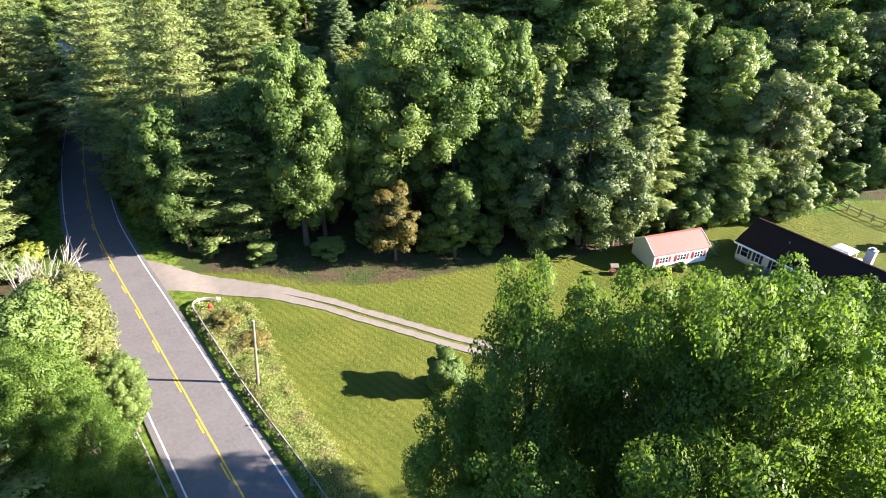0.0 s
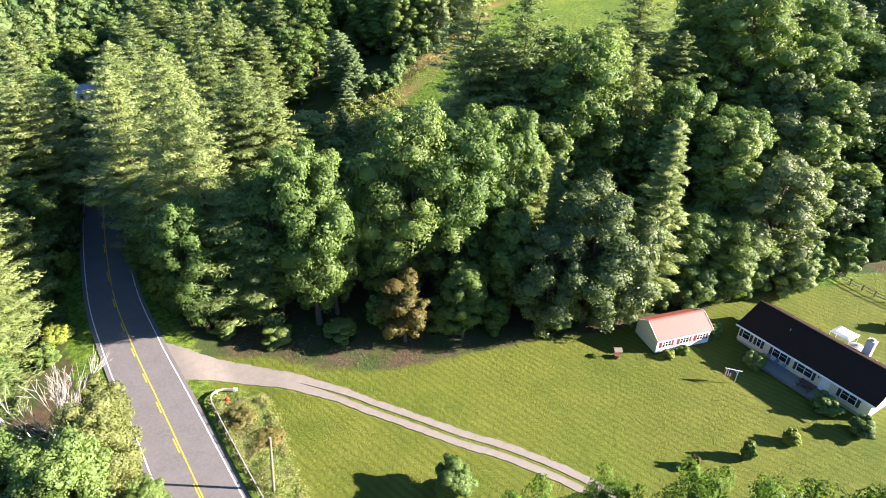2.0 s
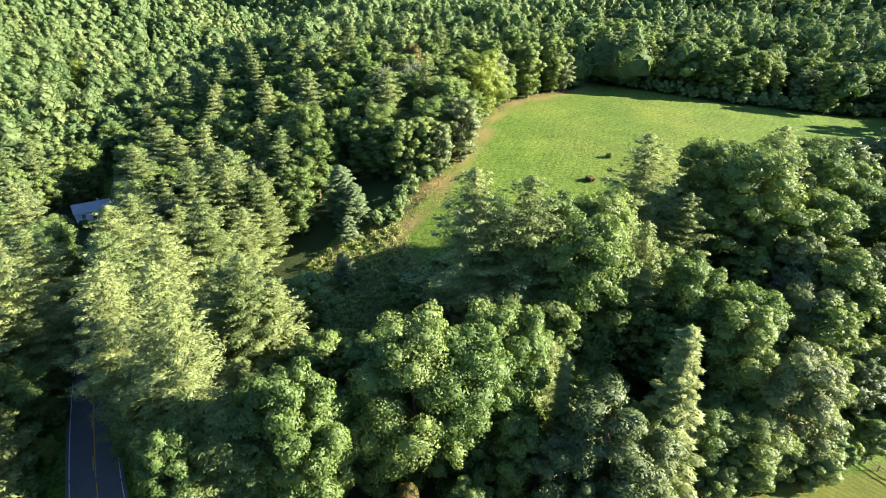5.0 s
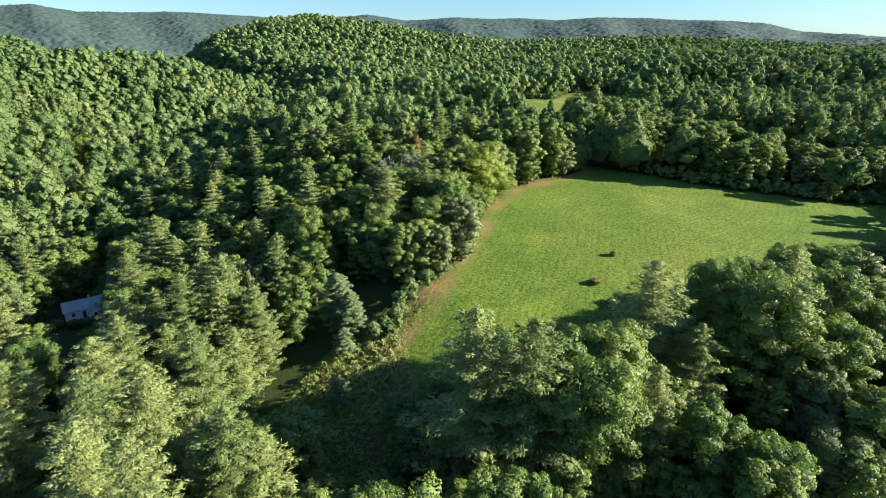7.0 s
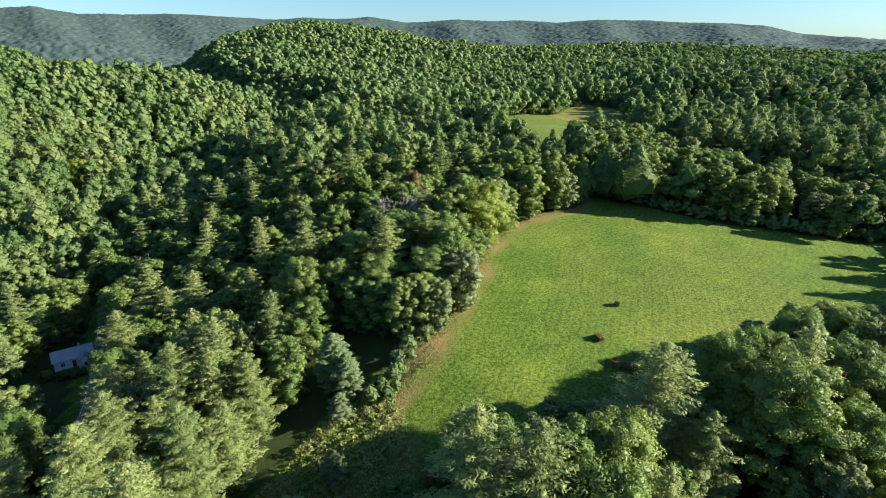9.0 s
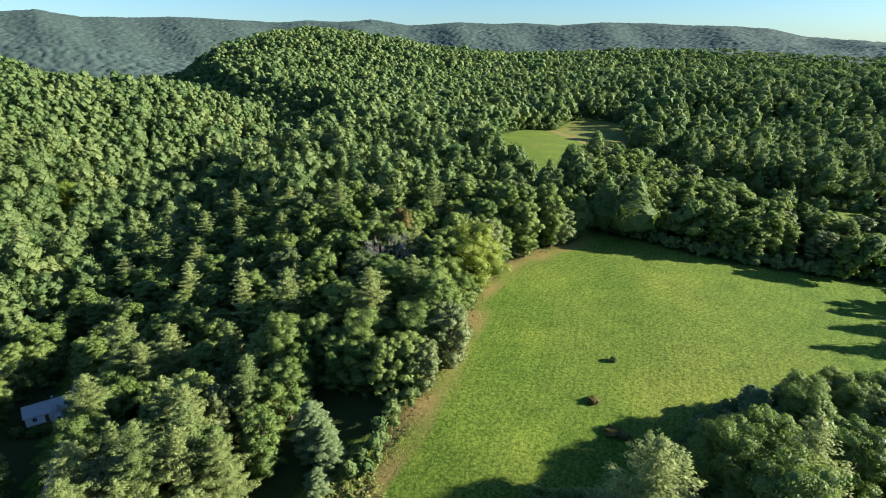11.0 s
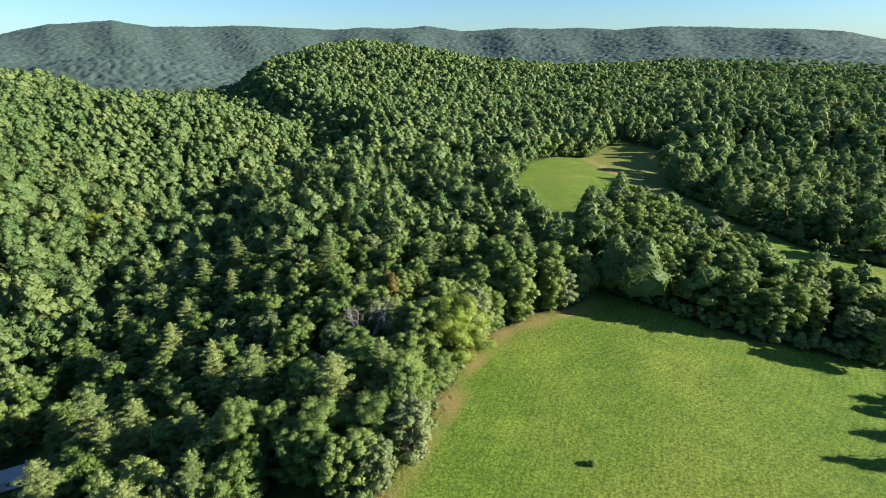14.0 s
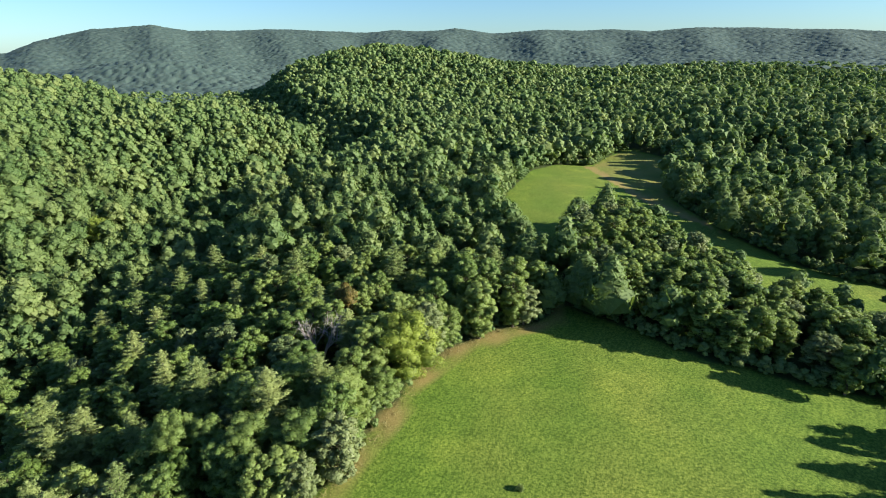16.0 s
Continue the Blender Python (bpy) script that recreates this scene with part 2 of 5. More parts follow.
def wobble(x, y, size, seed):
    """Soft waves without a visible repeat."""
    x, y = np.asarray(x, float) / size, np.asarray(y, float) / size
    return (np.sin(x * 1.9 + y * 1.1 + seed) + np.sin(-x * 1.3 + y * 2.3 + seed * 2.1) + np.sin(x * 3.1 - y * 2.7 + seed * 0.7) * 0.5) / 2.5


def land(x, y):
    x, y = np.asarray(x, float), np.asarray(y, float)
    valley = np.interp(y, [0, 60, 130, 270, 450, 550, 610, 700, 800, 900, 1050, 1300], [-62, -64, -95, -150, -195, -168, -165, -225, -300, -368, -470, -600])
    floor = np.interp(y, [40, 75, 140, 450, 700, 900, 1500], [-0.4, 0.5, 3.2, 4, 8, 12, 14])
    spur = np.interp(y, [60, 75, 88, 105, 125, 150, 190, 230, 300, 400, 500, 700, 900], [-0.8, 0, 3, 8.5, 14.5, 19.5, 25, 28.5, 32, 34.5, 36, 38, 36])
    d = x - valley
    z = floor + (spur - floor) * ease(d, 8, np.interp(y, [90, 150, 480, 640], [135, 112, 112, 100]))
    z = z - 9 * ease(x, 60, 260) * ease(y, 90, 200) * (1 - ease(y, 440, 570))
    near_side = np.clip(30 + 0.17 * (-219 - x), 8, 95) * ease(-d, 4, 125)
    brow = np.interp(x, [-900, -680, -510, -450, -390, -340, -290, -250, -210, -165], [98, 84, 59, 57, 51, 47, 43, 36, 21, 0])
    k = ease(y, 450, 575)
    z = z + (near_side * (1 - k) + brow * k) * (1 - ease(y - np.interp(x, [-530, -410], [115, 0]), 605, 790)) * ease(y, 70, 190)
    z = z + 78 * np.exp(-((x + 280) / np.where(x < -280, 210, 300)) ** 2 - ((y - 1240) / 280) ** 2) + 40 * np.exp(-((x - 450) / 430) ** 2 - ((y - 1260) / 300) ** 2)
    # the lawns lie below the road
    low = -0.9 - 0.042 * np.clip(x + 7, -12, 30)
    z = np.where(x > valley, z + (low - z) * (1 - ease(y, 58, 92)) * ease(x, -40, -22), z)
    # the long ridge behind all
    r, az = np.hypot(x, y), np.degrees(np.arctan2(x, np.maximum(y, 1)))
    crest = np.interp(az, [-62, -50, -44.5, -42.5, -38.5, -36, -34, -31, -28, -25, -21, -18, -15.5, -13, -10, -7, -3.5, 1.5, 5, 7.5, 10.5, 14.5, 18.5, 21, 25, 28, 31, 33, 36, 60],
                      [95, 100, 127, 190, 267, 278, 292, 258, 262, 269, 265, 252, 246, 262, 250, 268, 233, 250, 240, 246, 228, 245, 238, 226, 210, 198, 143, 130, 108, 110])
    crest = crest + 4 * wobble(x, y, 150, 1.0)
    z = z + (crest - z) * ease(r, 2500, 4400) ** 0.8 * ease(y, 200, 900)
    z = z + (10 * wobble(x, y, 330, 2.0) + 6 + 24 * ease(az, 0, 24)) * ease(r, 1300, 1900) * (1 - ease(r, 2700, 3600))
    # spurs and hollows run down from it
    z = z + 11 * (np.sin(az * 0.55 + 0.8 * np.sin(r / 500)) + 0.5 * np.sin(az * 1.3 + 1.0 + r / 600)) * ease(r, 2500, 3200) * (1 - ease(r, 3600, 4350)) * ease(y, 200, 900)
    # the wooded rise beyond the upper fields
    z = z + 10 * ease(x, 150, 260) * ease(y, 480, 560) * (1 - ease(y, 800, 1000))
    z = z + 62 * np.exp(-((x + 1090) / 300) ** 2 - ((y - 1690) / 220) ** 2) + 45 * np.exp(-((x + 1500) / 260) ** 2 - ((y - 1900) / 240) ** 2)
    z = z + 1.6 * wobble(x, y, 60, 5.0) * ease(r, 230, 420)
    return z


def ground_z(x, y):
    x, y = np.asarray(x, float), np.asarray(y, float)
    z = land(x, y)
    near = (np.abs(x + 45) < 80) & (y < 215) & (y > -20)
    if np.any(near):
        r, _, _ = off_line(np.where(near, x, -45), np.where(near, y, 80), ROAD_LINE)
        z = np.where(near, z + (road_height(y) - 0.10 - z) * (1 - ease(r, 4.4, 9.0)), z)
    return z


LAWN = [(-26, 51.5), (-18, 42), (-10, 31), (-4, 22), (8, 10), (75, 15), (92, 60), (86, 82), (72, 79.5), (62, 77), (52, 75), (44, 73.4), (39, 71), (27, 68), (19, 65.5), (12, 64.5), (5, 62), (-8, 57.6), (-15, 58.2), (-24, 60), (-31, 60)]
FIELD = [(-6, 124), (-10, 133), (-4, 145), (4, 163), (12, 185), (17, 204), (26, 219), (40, 232), (54, 240), (60, 252), (72, 246), (100, 226), (140, 215), (168, 216), (152, 190), (147, 160), (128, 152), (106, 155), (90, 154), (76, 153), (62, 149), (52, 139), (42, 127), (25, 122), (2, 122)]
UPPER = [(56, 250), (51, 300), (28, 336), (32, 365), (34, 404), (41, 434), (49, 472), (69, 498), (94, 500), (112, 543), (131, 570), (160, 514), (138, 449), (133, 420), (139, 376), (146, 345), (160, 320), (176, 304), (202, 298), (330, 270), (330, 235), (185, 263), (154, 264), (136, 269), (127, 284), (111, 322), (99, 338), (85, 345), (69, 338), (58, 298), (58, 280), (63, 266)]
BELT = [(66, 268), (78, 255), (93, 240), (107, 228), (122, 222), (142, 215), (168, 219), (180, 257), (152, 258), (132, 262), (122, 278), (106, 316), (96, 330), (84, 337), (72, 328), (63, 296)]
SCRUB = [(-44, 104), (-12, 100), (-5, 118), (-8, 134), (-13, 146), (-21, 140), (-31, 124)]


# ---- mesh helpers ----
def mesh_np(name, verts, faces, mat, normals=None, **floats):
    """One mesh from arrays: verts (n, 3); faces: arrays of one size of face each; floats: values by vertex."""
    me = bpy.data.meshes.new(name)
    faces = [np.asarray(f, np.int32) for f in faces if len(f)]
    me.vertices.add(len(verts))
    me.vertices.foreach_set("co", np.asarray(verts, np.float32).ravel())
    loops = np.concatenate([f.ravel() for f in faces])
    sizes = np.concatenate([np.full(len(f), f.shape[1], np.int32) for f in faces])
    me.loops.add(len(loops))
    me.loops.foreach_set("vertex_index", loops)
    me.polygons.add(len(sizes))
    me.polygons.foreach_set("loop_start", np.concatenate([[0], np.cumsum(sizes)[:-1]]).astype(np.int32))
    for key, values in floats.items():
        me.attributes.new(key, "FLOAT", "POINT").data.foreach_set("value", np.asarray(values, np.float32))
    me.update(calc_edges=True)
    if normals is not None:
        me.normals_split_custom_set_from_vertices(np.asarray(normals, np.float32))
    me.materials.append(mat)
    return me


def part(name, data, mat, parent, label=""):
    """Links a bmesh or a mesh as one object under a thing or a part."""
    if isinstance(data, bmesh.types.BMesh):
        me = bpy.data.meshes.new(name)
        data.to_mesh(me)
        data.free()
        me.materials.append(mat)
        data = me
    ob = new(name, data)
    ob.parent = parent
    return tagged(ob, label)


def thing(name, m, label, category, group="", kind=""):
    ob = new(name)
    ob.matrix_basis = m
    return tagged(ob, label, category, group, kind)


def box(bm, size, at=(0, 0, 0), turn=None, bevel=0.0):
    made = bmesh.ops.create_cube(bm, size=1.0)["verts"]
    m = Matrix.Translation(at) @ (turn.to_4x4() if turn else Matrix()) @ Matrix.Diagonal((*size, 1))
    bmesh.ops.transform(bm, matrix=m, verts=made)
    if bevel:
        edges = list({e for v in made for e in v.link_edges})
        bmesh.ops.bevel(bm, geom=edges, offset=bevel, segments=2, affect="EDGES", profile=0.7)
    return bm


def boxes(*rows):
    bm = bmesh.new()
    for row in rows:
        box(bm, *row)
    return bm


def rod(bm, a, b, r0, r1, sides=8):
    a, b = Vector(a), Vector(b)
    d = b - a
    m = Matrix.Translation((a + b) / 2) @ d.to_track_quat("Z", "Y").to_matrix().to_4x4()
    bmesh.ops.create_cone(bm, cap_ends=True, segments=sides, radius1=r0, radius2=r1, depth=d.length, matrix=m)
    return bm


def ico(level):
    bm = bmesh.new()
    bmesh.ops.create_icosphere(bm, subdivisions=level, radius=1.0)
    v = np.array([p.co[:] for p in bm.verts])
    f = np.array([[p.index for p in q.verts] for q in bm.faces])
    bm.free()
    return v, f


ICO1, ICO2 = ico(1), ico(2)


def unit(v):
    return v / np.maximum(np.linalg.norm(v, axis=-1, keepdims=True), 1e-9)


def lumps(centres, radii, ball, scale, rough, r):
    """A rough ball for each centre."""
    v, f = ball
    n = len(centres)
    out = centres[:, None] + v[None] * radii[:, None] * scale * (1 + rough * r.standard_normal((n, len(v), 1)))
    return out.reshape(-1, 3), (f[None] + (np.arange(n) * len(v))[:, None, None]).reshape(-1, 3)


def shells(centres, radii, ball, scale, r, mid, own):
    """Balls of loose masses of leaves: each facet stands apart, tilted and shifted on its own."""
    v, f = ball
    tri = v[f]
    n, k = len(centres), len(f)
    at = tri.mean(1)
    out = at[None, :, None] + (tri - at[:, None])[None] * r.uniform(0.8, 1.45, (n, k, 1, 1))
    out = out * r.uniform(0.8, 1.14, (n, k, 1, 1)) * r.uniform(0.86, 1.14, (n, k, 3, 1))
    out = centres[:, None, None] + out * radii[:, None, None] * scale
    face = unit(np.cross(out[:, :, 1] - out[:, :, 0], out[:, :, 2] - out[:, :, 0]))
    shade = unit(at[None] * 0.75 + unit(centres[:, None] + at[None] * radii[:, None] - mid[:, None]) * 0.35 + face * own)
    return out.reshape(-1, 3), np.arange(n * k * 3).reshape(-1, 3), np.repeat(shade.reshape(-1, 3), 3, 0)


def ball_normals(centres, v):
    return unit(v - np.repeat(centres, len(v) // len(centres), 0))


def sprays(centres, radii, n, size, r, up=0.55, loose=0.6, shape=0.62, flat=0.0, corners=4, deep=0.68, plume=False, mid=None, own=0.5):
    """Leaf sprays over the balls, each a small kite or triangle that looks roughly outward; plume: long ones that point away from the trunk."""
    area = (radii[:, 0] * radii[:, 2]) ** 1.0
    k = r.choice(len(centres), n, p=area / area.sum())
    d = unit(r.standard_normal((n, 3)))
    d[:, 2] = np.where((d[:, 2] < 0) & (r.random(n) < up), -d[:, 2], d[:, 2])
    at = centres[k] + d * radii[k] * r.uniform(deep, 1.09, (n, 1))
    nor = unit(d / radii[k] * radii[k].mean(1, keepdims=True) * (1 - flat) + np.array([0, 0, flat]) + loose * r.standard_normal((n, 3)))
    nor = nor * np.where((nor * d).sum(1, keepdims=True) < 0, -1.0, 1.0)
    if plume:
        out = np.column_stack([unit(at[:, :2]), np.full(n, 0.3)]) + 0.55 * r.standard_normal((n, 3))
        t1 = unit(out - nor * (out * nor).sum(1, keepdims=True))
    else:
        t1 = unit(np.cross(nor, r.standard_normal((n, 3))))
    t2 = np.cross(nor, t1)
    s = size * r.uniform(0.55, 1.35, (n, 1))
    if corners == 4:
        v = np.stack([at + t1 * s, at + t2 * s * shape, at - t1 * s * 0.8, at - t2 * s * shape], 1)
    else:
        v = np.stack([at + t1 * s, at - t1 * s * 0.6 + t2 * s * 0.8, at - t1 * s * 0.6 - t2 * s * 0.8], 1)
    whole = centres.mean(0) if mid is None else mid[k]
    shade = unit(unit(d / radii[k]) * 0.75 + unit(at - whole) * 0.35 + nor * own)
    return v.reshape(-1, 3), np.arange(n * corners).reshape(n, corners), k, np.repeat(shade, corners, 0)


def crown_mesh(name, centres, radii, n, size, mat, r, core=0.72, ball=ICO1, solid=None, **kw):
    """Sprays over the balls; the solid ones have a rough inner ball that stops the light."""
    solid = np.ones(len(centres), bool) if solid is None else solid
    v1, f1 = lumps(centres[solid], radii[solid], ball, core, 0.10, r)
    v2, f2, _, n2 = sprays(centres, radii, n, size, r, **kw)
    n1 = ball_normals(centres[solid], v1)
    return mesh_np(name, np.vstack([v1, v2]), [f1, f2 + len(v1)], mat, np.vstack([n1, n2]))


def limbs_mesh(name, height, girth, tips, r, mat=None, lean=0.02):
    """A tapered trunk with limbs that reach towards the tips."""
    bm = bmesh.new()
    pts = [Vector((lean * h * math.sin(h * 2), lean * h * math.cos(h), h * height)) for h in np.linspace(0, 0.86, 5)]
    for i in range(4):
        k0, k1 = 1 - i / 4 * 0.8, 1 - (i + 1) / 4 * 0.8
        rod(bm, pts[i], pts[i + 1], girth * k0 * (1.35 if i == 0 else 1), girth * k1, 8)
    for tip in tips:
        h = min(max(tip[2] * 0.72, height * 0.15), height * 0.8)
        start = Vector((0, 0, h))
        mid = start.lerp(Vector(tip), 0.5) + Vector((0, 0, 0.04 * height))
        rod(bm, start, mid, girth * 0.34, girth * 0.2, 5)
        rod(bm, mid, tip, girth * 0.2, girth * 0.05, 5)
    me = bpy.data.meshes.new(name)
    bm.to_mesh(me)
    bm.free()
    me.materials.append(mat or BARK)
    return me


def broadleaf(seed, height, radius, mat, fine, base=0.2, clumps=30, leaf=None, core=0.7):
    """Meshes of a broad-leaved tree: limbs, crown. Origin at the foot. fine: 0 to 2, how small the sprays are."""
    r = np.random.default_rng(seed)
    c, q, solid = [], [], []
    swell = r.uniform(0.75, 1.15, 7)
    for i in range(clumps):
        u = (i + 0.5) / clumps
        h = base + (0.93 - base) * u ** 0.85
        w = math.sin(math.pi * min(1, max(0.0, (h - base * 0.55) / (1.06 - base * 0.55)) ** 0.85)) ** 0.6
        a = i * 2.4 + r.uniform(-0.5, 0.5)
        k = radius * w * r.uniform(0.3, 0.8) * swell[int(a / 6.283 * 7) % 7]
        c.append((k * math.cos(a), k * math.sin(a), h * height))
        s = radius * r.uniform(0.2, 0.38) * (0.75 + 0.4 * w) * (30 / clumps) ** 0.4
        q.append((s, s, s * r.uniform(0.6, 0.85)))
        solid.append(True)
        # smaller tufts stand out of each clump
        for _ in range(3 if fine else 2):
            d = unit(r.standard_normal(3) + np.array([math.cos(a) * 0.8, math.sin(a) * 0.8, 0.55]))
            t = s * r.uniform(0.38, 0.6)
            c.append(np.array(c[-1 - _]) + d * s * r.uniform(0.75, 1.05))
            q.append((t, t, t * r.uniform(0.6, 0.9)))
            solid.append(False)
    c, q = np.array([tuple(p) for p in c]), np.array(q)
    n = int((11000, 27000, 56000)[fine] * (clumps / 30) ** 0.3)
    crown = crown_mesh("crown", c, q, n, leaf or (0.25, 0.18, 0.115)[fine], mat, r, core, ICO1, np.array(solid), deep=0.82, loose=0.5, own=0.42)
    tips = [c[i] for i in range(0, len(c), 12 if fine else 6)]
    return limbs_mesh("trunk", height, 0.022 * height * 0.75, tips, r), crown


def pine(seed, height, radius, mat, fine, base=0.22, narrow=1.0, gap=1.45):
    """Meshes of a conifer: boughs in whorls, longest below."""
    r = np.random.default_rng(seed)
    c, q, tips = [], [], []
    h = base * height
    while h < height * 0.97:
        k = (h / height - base) / (1 - base)
        reach = radius * max(0.22, (1 - k) ** narrow) * (0.6 + 0.4 * min(1, k / 0.15)) * r.uniform(0.85, 1.1)
        turn = r.uniform(0, 6.28)
        count = 6
        for j in range(count):
            a = turn + 6.283 * j / count + r.uniform(-0.35, 0.35)
            ln = reach * r.uniform(0.6, 1.15)
            lift = r.uniform(0.05, 0.3)
            steps = max(2, int(ln / 1.1))
            for s in range(steps):
                f = (s + 0.8) / steps
                wd = max(0.55, 0.26 * ln * (1.2 - 0.65 * f) + 0.3)
                side = r.uniform(-0.35, 0.35) * wd
                c.append((ln * f * math.cos(a) - side * math.sin(a), ln * f * math.sin(a) + side * math.cos(a), h + ln * (lift * f * f + 0.08 * f) + r.uniform(-0.15, 0.15)))
                q.append((wd, wd, wd * 0.24 + 0.1))
            if j == 0 and k > 0.35:
                c.append((0, 0, h + 0.3))
                q.append((reach * 0.4 + 0.2, reach * 0.4 + 0.2, 0.7))
            if j < 2:
                tips.append((ln * 0.9 * math.cos(a), ln * 0.9 * math.sin(a), h + ln * 0.15))
        h += gap * r.uniform(0.9, 1.5) * (1 - 0.4 * k)
    c.append((0, 0, height * 0.985))
    q.append((0.5, 0.5, 0.7))
    c, q = np.array(c), np.array(q)
    n = 34000 if fine else 11000
    crown = crown_mesh("crown", c, q, n, 0.30 if fine else 0.4, mat, r, 0.45, ICO1, np.arange(len(c)) % 2 == 0, up=0.75, loose=0.4, shape=0.22, flat=0.4, plume=True)
    return limbs_mesh("trunk", height, 0.016 * height * 0.75, tips[::4], r, lean=0.0), crown


KINDS = {}


def tree_kind(key, meshes, label, category="tree", name="tree"):
    KINDS[key] = (meshes, label, category, name)


tree_kind("oak_a", broadleaf(1, 26, 8.4, LEAF, 1, 0.1, 68), "tall broad-leaved tree with dense dark green leaves")
tree_kind("oak_b", broadleaf(2, 24, 7.2, LEAF, 1, 0.1, 57), "tall dark green broad-leaved tree of the wood")
tree_kind("oak_c", broadleaf(3, 22, 6.0, LEAF, 1, 0.1, 51), "slender green broad-leaved tree of the wood")
tree_kind("grey", broadleaf(4, 20, 7.0, LEAF_GREY, 1, 0.1, 57), "round broad-leaved tree with silvery grey-green leaves")
tree_kind("olive", broadleaf(12, 20, 7.0, LEAF_OLIVE, 1, 0.08, 60), "broad roadside tree with dull olive-green leaves")
tree_kind("maple", broadleaf(5, 24, 7.2, LEAF_FRESH, 2, 0.2, 57, None, 0.3), "leafy tree with fresh bright green leaves")
tree_kind("turned", broadleaf(6, 10, 2.7, LEAF_TURNED, 1, 0.25, 16, 0.15, 0.35), "small tree with leaves turning brown and orange")
tree_kind("yellow", broadleaf(7, 20, 8.0, LEAF_YELLOW, 1, 0.06, 48), "tree with yellowing leaves at the field's edge")
tree_kind("pine_a", pine(8, 30, 8.2, NEEDLE, True, 0.12, 0.5), "tall white pine with feathery yellow-green boughs", "pine tree", "pine_tree")
tree_kind("pine_b", pine(9, 27, 7.4, NEEDLE, True, 0.1, 0.5), "white pine with layered light green boughs", "pine tree", "pine_tree")
tree_kind("spruce", pine(10, 24, 4.2, NEEDLE, True, 0.04, 0.75, 1.0), "narrow conifer with drooping bright green boughs", "conifer", "conifer_tree")
tree_kind("cedar", pine(11, 13, 4.5, NEEDLE_BLUE, True, 0.02, 0.45, 0.6), "dense young pine with pale blue-green needles", "pine tree", "pine_tree")
tree_kind("l_oak_a", broadleaf(21, 22, 5.6, LEAF, 0, 0.06, 64), "green broad-leaved tree in the closed wood", "tree", "woodland_tree")
tree_kind("l_oak_b", broadleaf(22, 20, 4.8, LEAF, 0, 0.06, 56), "dark green woodland tree with a rounded crown", "tree", "woodland_tree")
tree_kind("l_maple", broadleaf(23, 19, 4.8, LEAF_MID, 0, 0.05, 56), "fresh green woodland tree with a rounded crown", "tree", "woodland_tree")
tree_kind("l_grey", broadleaf(24, 18, 5.0, LEAF_GREY, 0, 0.1, 56), "woodland tree with greyish green leaves", "tree", "woodland_tree")
tree_kind("l_pine", pine(25, 25, 6.0, NEEDLE, False, 0.08, 0.5, 1.5), "white pine rising over the wood", "pine tree", "pine_tree")
tree_kind("bush", broadleaf(31, 3.0, 1.5, LEAF, 0, 0.02, 24, 0.15), "rounded green bush", "bush", "bush")
tree_kind("bush_pale", broadleaf(32, 2.4, 1.5, LEAF_YELLOW, 0, 0.02, 24, 0.13), "yellowish green shrub", "bush", "bush")
tree_kind("bush_brown", broadleaf(33, 2.6, 1.7, LEAF_DRY, 0, 0.02, 24, 0.13), "brown-tipped shrub", "bush", "bush")
tree_kind("sapling", broadleaf(34, 5.0, 2.1, LEAF, 1, 0.12, 14, 0.12, 0.2), "young leafy tree on the lawn", "tree")
HEIGHTS = {"oak_a": 26, "oak_b": 24, "oak_c": 22, "grey": 20, "olive": 20, "maple": 24, "turned": 10, "yellow": 20, "pine_a": 30, "pine_b": 27, "spruce": 24, "cedar": 13, "l_oak_a": 22, "l_oak_b": 20, "l_maple": 19, "l_grey": 18, "l_pine": 25, "bush": 3.0, "bush_pale": 2.4, "bush_brown": 2.6, "sapling": 5.0}
SPREAD = {"oak_a": 7.2, "oak_b": 6, "oak_c": 5, "grey": 6.2, "olive": 6.2, "maple": 6.4, "turned": 2.7, "yellow": 8, "pine_a": 6, "pine_b": 5, "spruce": 4.2, "cedar": 4, "l_oak_a": 5.6, "l_oak_b": 4.8, "l_maple": 4.8, "l_grey": 5, "l_pine": 4.8}
FIRST = {}
TAKEN = []


def plant(key, x, y, top=None, wide=1.0, label="", group=""):
    """Sets a tree on the ground with its top at that height over the sea of the plan."""
    meshes, text, category, name = KINDS[key]
    z = float(ground_z(x, y)) - 0.15
    s = ((top - z) if top is not None else HEIGHTS[key] * rng.uniform(0.88, 1.12)) / HEIGHTS[key]
    w = wide * (s * 0.45 + 0.55)
    m = pose(x, y, z, 0, 0, rng.uniform(0, 360)) @ Matrix.Diagonal((w, w, s, 1))
    if key not in FIRST:
        ob = thing(name, m, label or text, category, group)
        part("trunk", meshes[0], BARK, ob)
        part("crown", meshes[1], LEAF, ob)
        FIRST[key] = ob
    else:
        ob = FIRST[key].copy()
        scene.collection.objects.link(ob)
        ob.matrix_basis = m
        for child in FIRST[key].children:
            c = child.copy()
            scene.collection.objects.link(c)
            c.parent = ob
        tagged(ob, label or text, category, group)
    TAKEN.append((x, y, SPREAD.get(key, 1.5) * w))
    return ob


# ---- ground ----
def axis(knots, steps):
    out = []
    for a, b, s in zip(knots[:-1], knots[1:], steps):
        out.extend(np.linspace(a, b, max(1, int(round((b - a) / s))), endpoint=False))
    return np.array(out + [knots[-1]])


